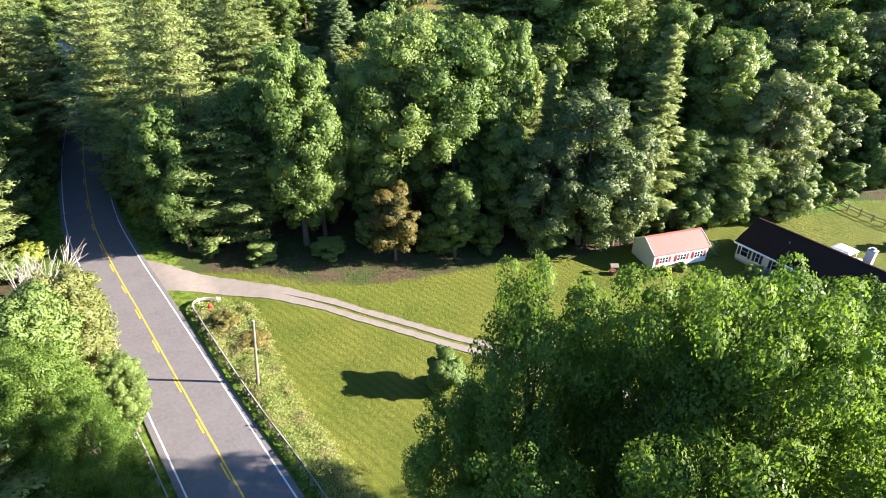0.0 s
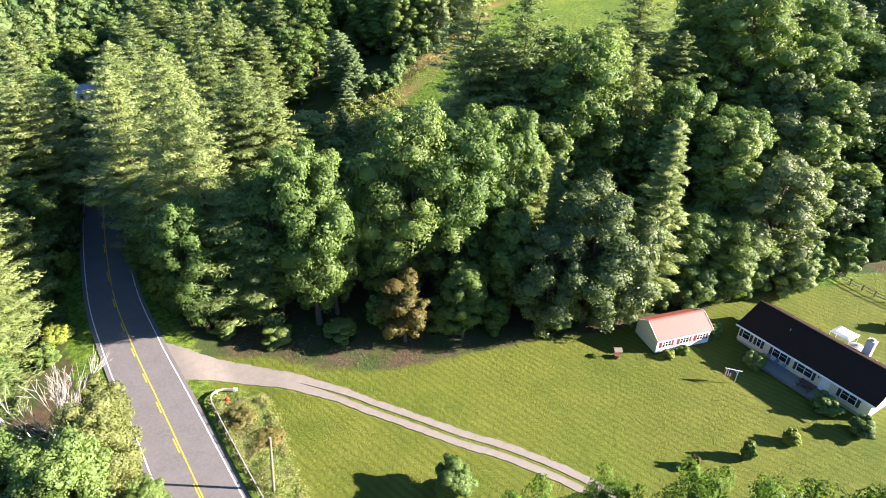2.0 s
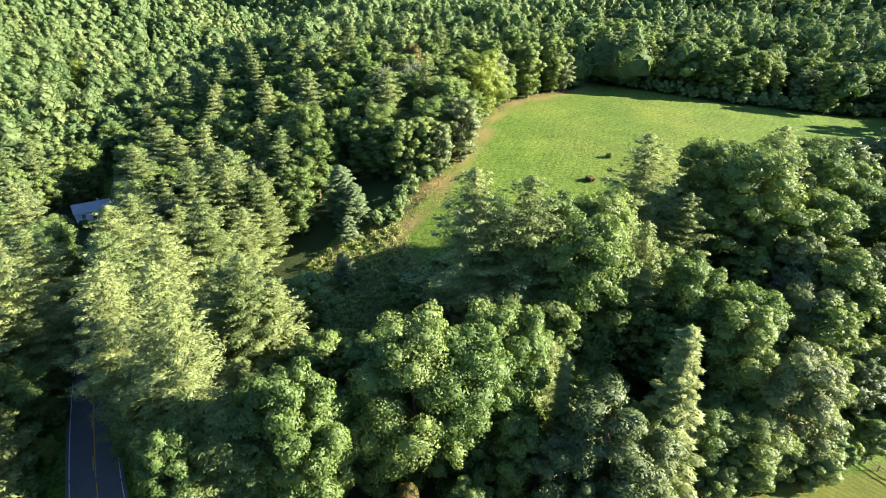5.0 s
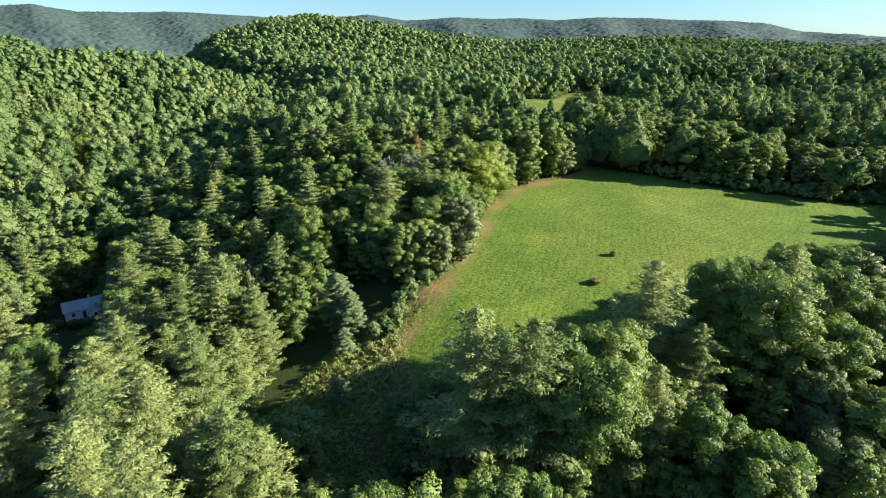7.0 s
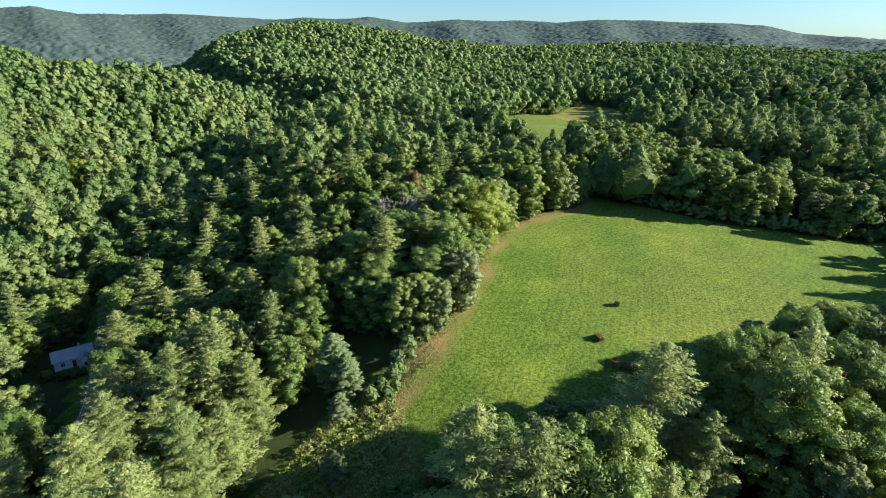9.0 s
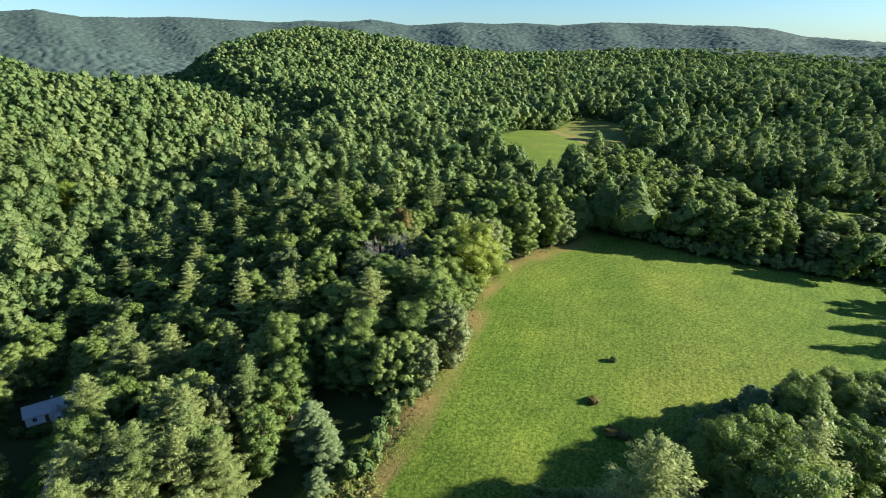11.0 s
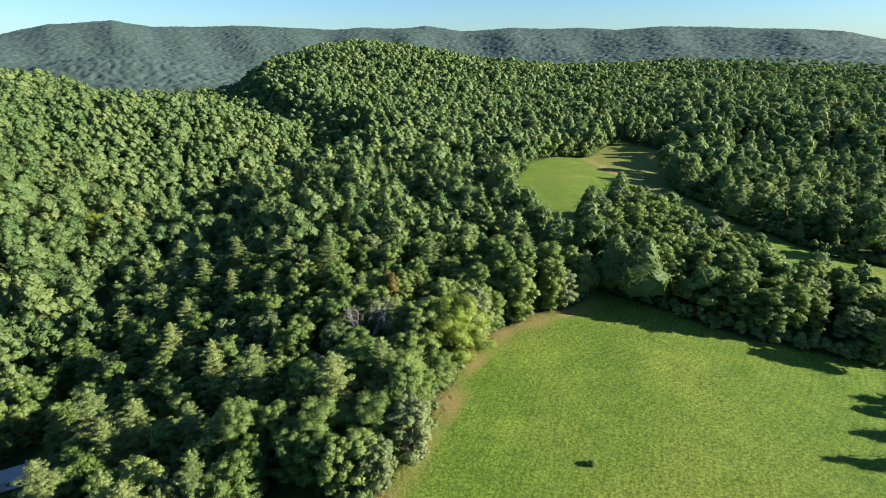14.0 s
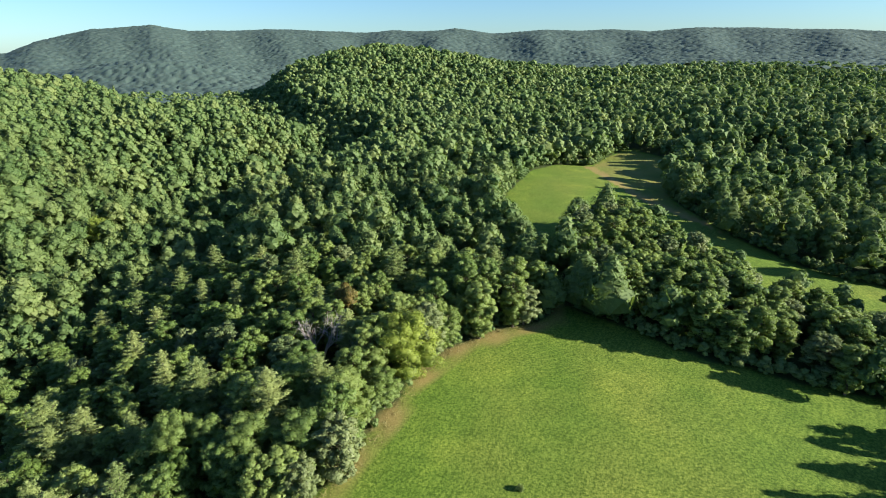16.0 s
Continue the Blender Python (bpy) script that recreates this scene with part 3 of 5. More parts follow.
def build_ground():
    gx = axis([-6000, -1200, -420, -130, -60, 100, 170, 420, 1200, 6000], [150, 30, 10, 3, 1.25, 2.5, 8, 30, 150])
    gy = axis([-1500, -200, -20, 90, 250, 560, 1400, 2100, 4600, 6000], [130, 15, 1.25, 2.0, 6, 20, 60, 90, 200])
    X, Y = np.meshgrid(gx, gy)
    Z = ground_z(X, Y)
    jx, jy = X + 1.2 * wobble(X, Y, 6, 4), Y + 1.2 * wobble(X, Y, 6, 9)
    field, lawn = np.zeros(X.shape), np.zeros(X.shape)
    for a, b in ((0, 0), (1, 0.4), (-1, -0.4), (0.4, -1), (-0.4, 1), (0.7, 0.7), (-0.7, 0.7), (0.7, -0.7), (-0.7, -0.7)):
        u, w = jx + 2.2 * a, jy + 2.2 * b
        field += (inside(u, w, FIELD) | inside(u, w, UPPER) | inside(u, w, SCRUB)) / 9
        lawn += inside(X + 0.3 * wobble(X, Y, 3, 4) + 1.3 * a, Y + 0.3 * wobble(X, Y, 3, 9) + 1.3 * b, LAWN) / 9
    r, along, side = off_line(np.clip(X, -140, 20), np.clip(Y, 0, 220), ROAD_LINE)
    verge = ((r < 6.5) & (np.abs(X + 45) < 75) & (Y > 0) & (Y < 210)).astype(float)
    field = np.maximum(field, verge)
    field = np.maximum(field, ((X > 60) & (Y < 79)) | ((Y < 18) & (X > -30)))
    # the dry strip along the field's wooded side
    edge, _, _ = off_line(X, Y, np.array([(-8, 122), (-11, 133), (-4, 145), (4, 163), (12, 185), (17, 204), (26, 219), (40, 232), (54, 240), (58, 250), (50, 300), (30, 335)], float))
    dry = np.clip(1.3 - edge / (5.4 + 2.6 * wobble(X, Y, 9, 3)), 0, 1) * (Y > 110) * (0.7 + 0.4 * wobble(X, Y, 5, 6))
    dry = np.maximum(dry, 0.75 * inside(jx, jy, SCRUB) * np.clip(0.5 + wobble(X, Y, 4, 8), 0, 1))
    track, _, side = off_line(X, Y, np.array([(88, 500), (99, 462), (111, 423), (125, 390), (150, 345)], float))
    upper = inside(jx, jy, UPPER) & (Y > 345)
    dry = np.maximum(dry, upper * np.where(side < 0, 0.55 + 0.15 * wobble(X, Y, 12, 2), 0))
    dry = np.maximum(dry, 0.9 * upper * (track < 4))
    v = np.stack([X, Y, Z], -1).reshape(-1, 3)
    ny, nx = X.shape
    i = np.arange(ny * nx).reshape(ny, nx)
    f = np.stack([i[:-1, :-1], i[:-1, 1:], i[1:, 1:], i[1:, :-1]], -1).reshape(-1, 4)
    me = mesh_np("ground", v, [f], GROUND, field=field.ravel(), lawn=lawn.ravel(), dry=dry.ravel(), brown=(1 - ease(Y, 80, 112)).ravel(), swath=np.minimum(edge, 400).ravel())
    me.polygons.foreach_set("use_smooth", np.ones(len(f), bool))
    tagged(new("ground", me), "rolling ground of mown grass, hayfield and leaf-strewn forest floor", "ground", kind="structure")


build_ground()


# ---- road, driveway ----
def ribbon(line, left, right, lift, height, thick=0.0, gaps=None):
    """A strip along a line, from left to right of it (metres to the right), over a height function."""
    d = np.gradient(line, axis=0)
    n = np.stack([d[:, 1], -d[:, 0]], 1) / np.linalg.norm(d, axis=1)[:, None]
    left, right = np.broadcast_to(left, len(line)), np.broadcast_to(right, len(line))
    cols = [left + (right - left) * k for k in np.linspace(0, 1, 4)]
    v = []
    for c in cols:
        p = line + n * c[:, None]
        v.append(np.column_stack([p, height(p[:, 0], p[:, 1]) + lift]))
    if thick:
        v = [v[0] - [0, 0, thick]] + v + [v[-1] - [0, 0, thick]]
    v = np.stack(v, 1)
    a, b = v.shape[:2]
    i = np.arange(a * b).reshape(a, b)
    f = np.stack([i[:-1, :-1], i[:-1, 1:], i[1:, 1:], i[1:, :-1]], -1)
    if gaps is not None:
        f = f[gaps(np.arange(a - 1))]
    return v.reshape(-1, 3), f.reshape(-1, 4)


def flat_road(x, y):
    return road_height(y)


FINE_ROAD = smooth_line(ROAD, 40)
tagged(new("road", mesh_np("road", *[(a, [b]) for a, b in [ribbon(FINE_ROAD, -3.75, 3.75, 0.0, flat_road, 0.3)]][0], ASPHALT)), "two-lane country road of worn grey asphalt", "road", kind="structure")
for nm, lab, a, b, mat, gap in (("edge_line", "white painted edge line", -3.3, -3.17, LINE_WHITE, None), ("edge_line", "white painted edge line", 3.17, 3.3, LINE_WHITE, None),
                                ("centre_line", "solid yellow centre line", 0.06, 0.19, LINE_YELLOW, None), ("centre_line", "broken yellow centre line", -0.19, -0.06, LINE_YELLOW, lambda k: (k % 18) < 6)):
    v, f = ribbon(FINE_ROAD, a, b, 0.006, flat_road, 0, gap)
    tagged(new(nm, mesh_np(nm, v, [f], mat)), lab, "road marking", "road markings", "structure")

for ob in scene.objects:
    if ob.name.startswith(("road", "edge_line", "centre_line")):
        ob.data.polygons.foreach_set("use_smooth", np.zeros(len(ob.data.polygons), bool))

FINE_DRIVE = smooth_line(DRIVE, 16)
_, drive_at, _ = off_line(FINE_DRIVE[:, 0], FINE_DRIVE[:, 1], FINE_DRIVE)
apron = np.interp(drive_at, [0, 3, 6, 11, 18, 26], [4.4, 3.6, 2.6, 1.8, 1.4, 1.2])
grass = np.interp(drive_at, [20, 28], [0.0, 0.24])
frag = 0.05 * np.sin(drive_at * 0.9) + 0.05 * np.sin(drive_at * 2.3 + 1) + 0.04 * np.sin(drive_at * 5.1 + 2)
inner = 0.08 * np.sin(drive_at * 3.1) + 0.06 * np.sin(drive_at * 7.3 + 1)
v, f = ribbon(FINE_DRIVE, -apron + frag, -grass * (1 + inner), 0.07, ground_z, 0.1)
v2, f2 = ribbon(FINE_DRIVE, grass * (1 - inner), apron + frag * 0.7, 0.07, ground_z, 0.1)
tagged(new("driveway", mesh_np("driveway", np.vstack([v, v2]), [np.vstack([f, f2 + len(v)])], GRAVEL)), "pale gravel driveway with two wheel tracks across the lawn", "driveway", kind="structure")
bpy.data.meshes["driveway"].polygons.foreach_set("use_smooth", np.zeros(len(bpy.data.meshes["driveway"].polygons), bool))


# ---- trees that stand apart ----
for key, x, y, top, wide in (
        ("oak_a", -3.5, 74, 29.5, 1.0), ("oak_b", 3.5, 73.5, 28, 1.0), ("oak_c", 6.5, 79, 28.5, 0.9), ("oak_c", 11, 79, 27.8, 0.9),
        ("spruce", 16.5, 75.5, 22, 0.8), ("grey", 21.3, 69.2, 20.5, 1.1), ("spruce", 31.3, 74.2, 27, 1.25), ("pine_b", 32.5, 96, 32.5, 0.8),
        ("oak_b", 23.5, 94, 34.8, 1.1), ("oak_c", 39.5, 93, 28.5, 1.0), ("oak_b", 47.5, 88.5, 25.5, 1.0), ("oak_c", 44.5, 84, 25, 1.0),
        ("grey", 51.5, 79.2, 20.5, 1.05), ("oak_c", 57.5, 83.5, 17, 0.85), ("oak_c", -17, 67.2, 27, 0.9), ("oak_c", -14.8, 69.5, 22.5, 0.75), ("pine_a", -36, 77.5, 34.5, 1.0),
        ("pine_a", -31.5, 71.5, 32.5, 0.9), ("pine_b", -29.5, 89, 30.5, 1.0), ("pine_b", -58.5, 107, 31, 1.2), ("pine_b", -61, 119, 29, 1.1), ("pine_b", -67, 130, 28, 1.1), ("oak_b", -74, 143, 25, 1.0), ("oak_b", -81, 121, 23, 1.0),
        ("oak_c", -32, 65, 20.5, 0.8), ("pine_a", 14, 97, 39.5, 1.3), ("pine_a", 5.5, 99.5, 40, 1.3), ("pine_a", 37.5, 114, 42, 1.35), ("oak_b", 9.5, 104, 34, 1.0), ("oak_c", 20.5, 103, 35, 1.1), ("oak_b", 28.5, 105, 35, 1.1), ("pine_a", -47.5, 85, 31, 1.1), ("pine_a", -52.5, 95, 31, 1.15), ("pine_b", -69, 95, 27, 1.2), ("pine_b", -74, 106, 27, 1.2),
        ("oak_a", 53, 121, 40, 1.0), ("oak_a", 58, 112, 40.5, 1.1), ("oak_b", 56, 131, 29.5, 1.0), ("oak_c", 66.5, 133, 33, 1.1), ("cedar", 60.5, 145.5, 23, 1.0), ("cedar", 66.5, 148.5, 24, 1.1), ("cedar", 73, 150.5, 27, 1.1), ("cedar", 65, 141.5, 26, 1.05), ("cedar", 80, 151.5, 26.5, 1.0), ("cedar", 71.5, 145, 29.5, 1.1), ("oak_c", 79, 143.5, 35, 1.1), ("oak_c", 88.5, 147.5, 33, 1.1), ("oak_b", 97, 147, 32.5, 1.0), ("oak_b", 75, 136, 37, 1.0), ("oak_b", 87, 138, 36, 1.0), ("pine_a", 64, 118, 42.5, 1.0), ("l_grey", 63, 103, 28, 1.0), ("oak_b", 82, 117, 32.5, 1.1),
        ("cedar", -24.2, 143.5, 27, 1.25), ("cedar", -20.8, 140, 24, 1.0), ("cedar", -21.5, 134.5, 18, 0.95), ("cedar", -20.3, 119.5, 15.5, 0.8), ("oak_b", -35, 164, 38.5, 0.9), ("oak_c", -27, 165.5, 37, 0.9),
        ("oak_a", -16, 165, 38.5, 1.1), ("oak_a", -3.5, 167, 39.5, 1.1), ("pine_b", -75, 149, 30.5, 1.0), ("pine_b", -53, 129, 33.5, 1.0),
        ("pine_a", -45, 98, 31.5, 1.0), ("pine_b", -44, 112, 31, 1.0), ("pine_b", -50, 143, 32, 1.0), ("pine_b", -39, 131, 30, 0.9),
        ("oak_b", -35, 152, 29.5, 0.85), ("pine_b", 44, 108, 33, 1.0), ("oak_b", 70, 110, 33, 1.0), ("oak_a", 75, 122, 38, 1.0), ("oak_b", 62, 127, 38, 1.0),
        ("turned", -4.6, 63.8, 9.8, 1.15), ("oak_c", 3.4, 65.2, 11, 0.75), ("oak_c", -23, 70, 22, 0.9), ("oak_c", -8.5, 72, 22, 0.8),
        ("yellow", 13.2, 205, 47.5, 1.2), ("l_oak_a", 26.5, 239, 53, 1.1), ("l_oak_b", 34, 243, 51.5, 1.1), ("l_oak_a", 42.5, 248, 51, 1.1), ("l_oak_b", 50, 251, 48.5, 1.0), ("l_oak_a", 18, 228, 50, 1.1),
        ("oak_b", 1.5, 181, 43, 1.15), ("l_oak_a", 0, 194, 42, 1.1), ("oak_b", -10, 184, 44, 1.1), ("l_oak_b", 8, 218, 48, 1.1), ("turned", -10.5, 222, 48, 1.0), ("yellow", -202, 340, 29.5, 0.9),
        ("l_oak_a", 69, 264, 47, 1.2), ("l_oak_b", 79, 262, 48.5, 1.2), ("l_oak_a", 89, 260, 50, 1.2), ("l_oak_b", 99, 257, 50.5, 1.2), ("l_oak_a", 109, 254, 49, 1.2), ("l_maple", 119, 252, 46, 1.2), ("l_oak_b", 130, 250, 43.5, 1.2), ("l_maple", 141, 247, 40, 1.2), ("l_oak_a", 153, 244, 38, 1.2),
        ("l_oak_b", 74, 272, 46, 1.2), ("l_oak_a", 86, 271, 48, 1.2), ("l_maple", 104, 245, 44, 1.1), ("l_oak_b", 116, 241, 43, 1.1), ("l_oak_a", 128, 238, 41, 1.1),
        ("pine_b", -79, 172, 33, 1.0), ("l_pine", -52.5, 187, 40.5, 0.9), 
        # in front of the lawn, below the first view
        ("maple", 5.0, 19.8, 25.7, 0.6), ("maple", 11.0, 18.0, 26.8, 0.62), ("maple", 15.3, 19.3, 25.6, 0.65), ("maple", 10.8, 26.0, 18.8, 0.62), ("maple", 20.3, 21.2, 24.4, 0.66), ("maple", 14.8, 16.4, 26.6, 0.6),
        ("maple", 15.4, 23.6, 22.3, 0.62), ("maple", 25.2, 20.5, 25.4, 0.66), ("maple", 1.6, 19.4, 18.0, 0.58), ("grey", 60, 93, 23, 1.0), ("oak_c", 68, 97, 27, 1.1), ("grey", 77, 100, 26, 1.1), ("oak_c", 86, 103, 28, 1.1),
        ("maple", 4.0, 14.5, 21, 0.6), ("maple", 10, 12.0, 24, 0.62), ("maple", 16.5, 11.5, 25, 0.65), ("maple", 30.5, 20, 26, 0.65), ("maple", -21.8, 25.0, 14.0, 0.45), ("oak_c", -25.0, 33.8, 9.0, 0.5), ("grey", 26, 68.3, 15, 0.75), ("grey", 15.3, 67.3, 15.5, 0.85), ("oak_c", 10.5, 70.5, 16, 0.8), ("oak_c", 27.5, 73.5, 15, 0.8),
        # over the road's other side
        ("olive", -30.0, 37.5, 14.0, 0.66), ("olive", -34.4, 44.5, 10.0, 0.6), ("maple", -24.5, 26, 16.5, 0.62), ("oak_c", -28.8, 31.5, 16.8, 0.8),
        ("oak_b", -49, 47, 18, 0.8), ("pine_a", -57, 62, 27, 0.95), ("pine_a", -62, 71, 28, 0.95), ("pine_b", -70, 84, 27, 1.0), ("oak_b", -38, 33, 14, 0.9),
        ("oak_b", -68, 63, 22, 0.9), ("pine_b", -83, 102, 28, 1.0)):
    plant(key, x, y, top, wide)


# ---- the woods ----
HOUSES = [(48, 60, 15), (33, 65, 8), (-103, 169, 10), (-98, 160, 9.5), (-91, 149.5, 8), (-102, 131, 6), (-193, 452, 14)]


def wooded(x, y):
    """Where trees grow."""
    x, y = np.asarray(x, float), np.asarray(y, float)
    jx, jy = x + 2 * wobble(x, y, 14, 4), y + 2 * wobble(x, y, 14, 9)
    ok = ~(inside(jx, jy, FIELD) | inside(jx, jy, UPPER) | inside(x, y, SCRUB) | inside(x, y, LAWN))
    r, _, _ = off_line(np.clip(x, -160, 60), np.clip(y, -40, 220), ROAD_LINE)
    ok &= r > np.where(y > 120, 3.9, np.where(y > 84, 5.6, np.where(y < 66, 11.0, 8.0)))
    r, _, _ = off_line(x, y, DRIVE_LINE)
    ok &= r > 6
    for hx, hy, hr in HOUSES:
        ok &= np.hypot(x - hx, y - hy) > hr
    ok &= ~((x > -12) & (x < 20) & (y > 55) & (y < 72)) & ~((x > 15) & (y < 76.5) & (x < 95))
    ok &= ~((x > 62) & (y < 83))
    ok &= ~inside(x, y, BELT)
    # the lane and the brook in the valley's bottom
    lane = np.interp(y, [160, 200, 270, 450, 550], [-103, -122, -150, -195, -168])
    ok &= ~((np.abs(x - lane) < 3.6) & (y > 200) & (y < 560))
    return ok & ((y > 62) | (x < -28))


def scatter(step, x0, x1, y0, y1, jitter=0.42, seed=0):
    r = np.random.default_rng(seed)
    gx, gy = np.meshgrid(np.arange(x0, x1, step), np.arange(y0, y1, step))
    gx[1::2] += step / 2
    x = (gx + r.uniform(-jitter, jitter, gx.shape) * step).ravel()
    y = (gy + r.uniform(-jitter, jitter, gy.shape) * step).ravel()
    return x, y


def clear_of(x, y, share=0.75):
    ok = np.ones(len(x), bool)
    for tx, ty, tr in TAKEN:
        ok &= np.hypot(x - tx, y - ty) > tr * share
    return ok


# each tree of the nearer wood
TAKEN += [(-44.5, 48.1, 6), (-37.5, 41.5, 8), (-15, 206, 8), (-12, 200, 6), (-29.5, 133, 10), (-24, 144, 14), (-11, 146, 9), (52, 138, 9), (58, 142, 9), (50, 131, 7), (68, 148, 7), (83.5, 149, 7)]
FINER = {"l_pine": "pine_b", "l_oak_a": "oak_b", "l_oak_b": "oak_c", "l_maple": "oak_c", "l_grey": "grey"}
wx, wy = scatter(7.8, -130, 120, 20, 262, seed=3)
keep = ((wy < 166) | ((wx > -125) & (wx < 50))) & wooded(wx, wy) & clear_of(wx, wy, 0.72) & (np.abs(wx) < 60 + wy * 0.72)
for x, y in zip(wx[keep], wy[keep]):
    u = rng.random()
    pines = (0.45 if y < 120 else 0.26 if y < 166 else 0.12) if x < -22 else 0.12
    key = "l_pine" if u < pines else ("l_oak_a" if u < 0.62 else "l_oak_b" if u < 0.8 else "l_maple" if u < 0.92 else "l_grey")
    if y < 84:
        key = FINER[key]
    g = float(ground_z(x, y))
    plant(key, float(x), float(y), g + (rng.uniform(19, 26) if "pine" in key else rng.uniform(12.5, 20.5)) * (0.5 if abs(x - 2) < 16 and abs(y - 114) < 9 else 0.8 if y < 62 or abs(y - 75) < 9 else 1), rng.uniform(0.9, 1.3))

# the deep tree belt between the two fields
bx, by = scatter(8.4, 60, 200, 214, 358, 0.34, seed=12)
keep = inside(bx, by, BELT) & clear_of(bx, by, 0.55)
for x, y in zip(bx[keep], by[keep]):
    u = rng.random()
    key = "l_oak_a" if u < 0.4 else "l_oak_b" if u < 0.65 else "l_maple" if u < 0.85 else "l_grey"
    plant(key, float(x), float(y), float(ground_z(x, y)) + rng.uniform(13, 17) + 3.5 * (x < 125), rng.uniform(1.0, 1.35), group="tree belt between the fields").name = "hedgerow_tree"

# young growth and bushes along the edges of the woods
for line, step, lo, hi in (([(-29, 64), (-20, 64.5), (-8, 67), (4, 66.5), (14, 67.5), (20, 69)], 7.5, 2.0, 6), ([(24, 71.5), (37, 73), (46, 76), (55, 78), (63, 80), (72, 84), (86, 88)], 2.8, 2.5, 8),
                           ([(-49.5, 58), (-58, 72), (-66, 90), (-74, 104)], 5.0, 2.5, 5), ([(-38, 68), (-48, 82), (-58, 100)], 5.0, 2.5, 5)):
    run = smooth_line(np.array(line, float), 12)
    _, along, _ = off_line(run[:, 0], run[:, 1], run)
    for s in np.arange(0, along.max(), step):
        p = run[int(np.argmin(np.abs(along - s)))] + rng.normal(0, 0.9, 2)
        h = rng.uniform(lo, hi)
        key = "sapling" if h > 4.5 else ("bush" if rng.random() < 0.75 else "bush_pale")
        plant(key, float(p[0]), float(p[1]), float(ground_z(p[0], p[1])) - 0.15 + h * (0.55 if p[0] < -10 and 62 < p[1] < 67 else 1), rng.uniform(0.9, 1.4), "young leafy tree at the wood's edge" if key == "sapling" else "low bush at the wood's edge")


def far_trees(name, label, x, y, height, radius, balls, n, size, ball, mat, seed, conifer=0.0, core=0.9, own_share=0.5):
    """One object of many trees: each a dome of lumps (or a stack of them, for a conifer) under leaf sprays."""
    r = np.random.default_rng(seed)
    z = ground_z(x, y)
    k = len(x)
    kind = r.random(k) < conifer
    turn = r.uniform(0, 6.28, k)
    cs, qs, own = [], [], []
    for i in range(balls):
        u = (i + 0.5) / balls
        a = turn + 2.4 * i + r.uniform(-0.45, 0.45, k)
        if balls > 1:
            # one lump on top, the others lower and wider round it
            ring = (1 - i / (balls - 1)) ** 0.75
            off = radius * np.where(kind, 0.3 * (1 - u), 0.66 * ring * r.uniform(0.8, 1.15, k))
            h = np.where(kind, 0.25 + 0.7 * u, 0.84 - 0.42 * ring ** 1.6 + r.uniform(-0.05, 0.05, k))
            q = radius * np.where(kind, 0.85 * (1 - u) + 0.18, r.uniform(0.40, 0.58, k) * (7 / balls) ** 0.42)
            tall = np.where(kind, 0.8, 0.82)
        else:
            off, h, q, tall = 0.0, 0.58, radius, 0.95
        cs.append(np.column_stack([x + off * np.cos(a), y + off * np.sin(a), z + h * height]))
        qs.append(np.column_stack([q, q, q * tall]))
        own.append(np.arange(k))
    c, q, own = np.vstack(cs), np.vstack(qs), np.concatenate(own)
    tint = np.clip(0.62 * r.random(k) + 0.24 + 0.34 * wobble(x, y, 38, 2.0) + 0.2 * wobble(x, y, 14, 7.0), 0, 1.1) ** 1.3
    tint = np.where(kind, np.maximum(tint, 0.5), tint)
    heart = np.column_stack([x, y, z + 0.45 * height])[own]
    v, f, n1 = shells(c, q, ball, core, r, heart, own_share)
    t = np.repeat(tint[own], 3 * len(ball[1]))
    if n:
        v2, f2, kk, n2 = sprays(c, q, n * k, size, r, up=0.8, loose=0.45, corners=3, deep=0.85, mid=heart, own=own_share)
        v, f, n1, t = np.vstack([v, v2]), np.vstack([f, f2 + len(v)]), np.vstack([n1, n2]), np.concatenate([t, np.repeat(tint[own[kk]], 3)])
    me = mesh_np(name, v, [f], mat, n1, tint=t)
    return tagged(new(name, me), label, "woodland", kind="stuff")


def in_view(x, y):
    return (x > 82 - y * 1.11) & (x < 34 + y * 0.82 + 40 * (y < 300))


def overlooked(x, y):
    """Which tree tops show from high over the lawn; those deep behind the hills are left out."""
    hub = np.array([20.0, 55.0, 122.0])
    top = (land(x, y) + 18 - hub[2]) / np.hypot(x - hub[0], y - hub[1])
    best = np.full(len(x), -9.0)
    for u in np.linspace(0.25, 0.97, 40):
        px, py = hub[0] + (x - hub[0]) * u, hub[1] + (y - hub[1]) * u
        best = np.maximum(best, (land(px, py) + 6 - hub[2]) / np.hypot(px - hub[0], py - hub[1]))
    return top > best


def forest(name, label, step, y0, y1, seed, tall, wide, *rest):
    x, y = scatter(step, -1750, 1300, y0, y1, 0.62, seed)
    ok = in_view(x, y)
    x, y = x[ok], y[ok]
    ok = wooded(x, y) & ~((x > -130) & (x < 120) & (y < 167)) & ~((x > -126) & (x < 51) & (y < 263)) & clear_of(x, y)
    if y0 > 400:
        ok &= overlooked(x, y)
    x, y = x[ok], y[ok]
    size = (0.6 + 0.85 * rng.random(len(x)) ** 1.5) * (1 + 0.14 * wobble(x, y, 17, 3.0) + 0.1 * wobble(x, y, 55, 6.0))
    far_trees(name, label, x, y, tall * size, wide * size * rng.uniform(0.72, 1.45, len(x)), *rest)


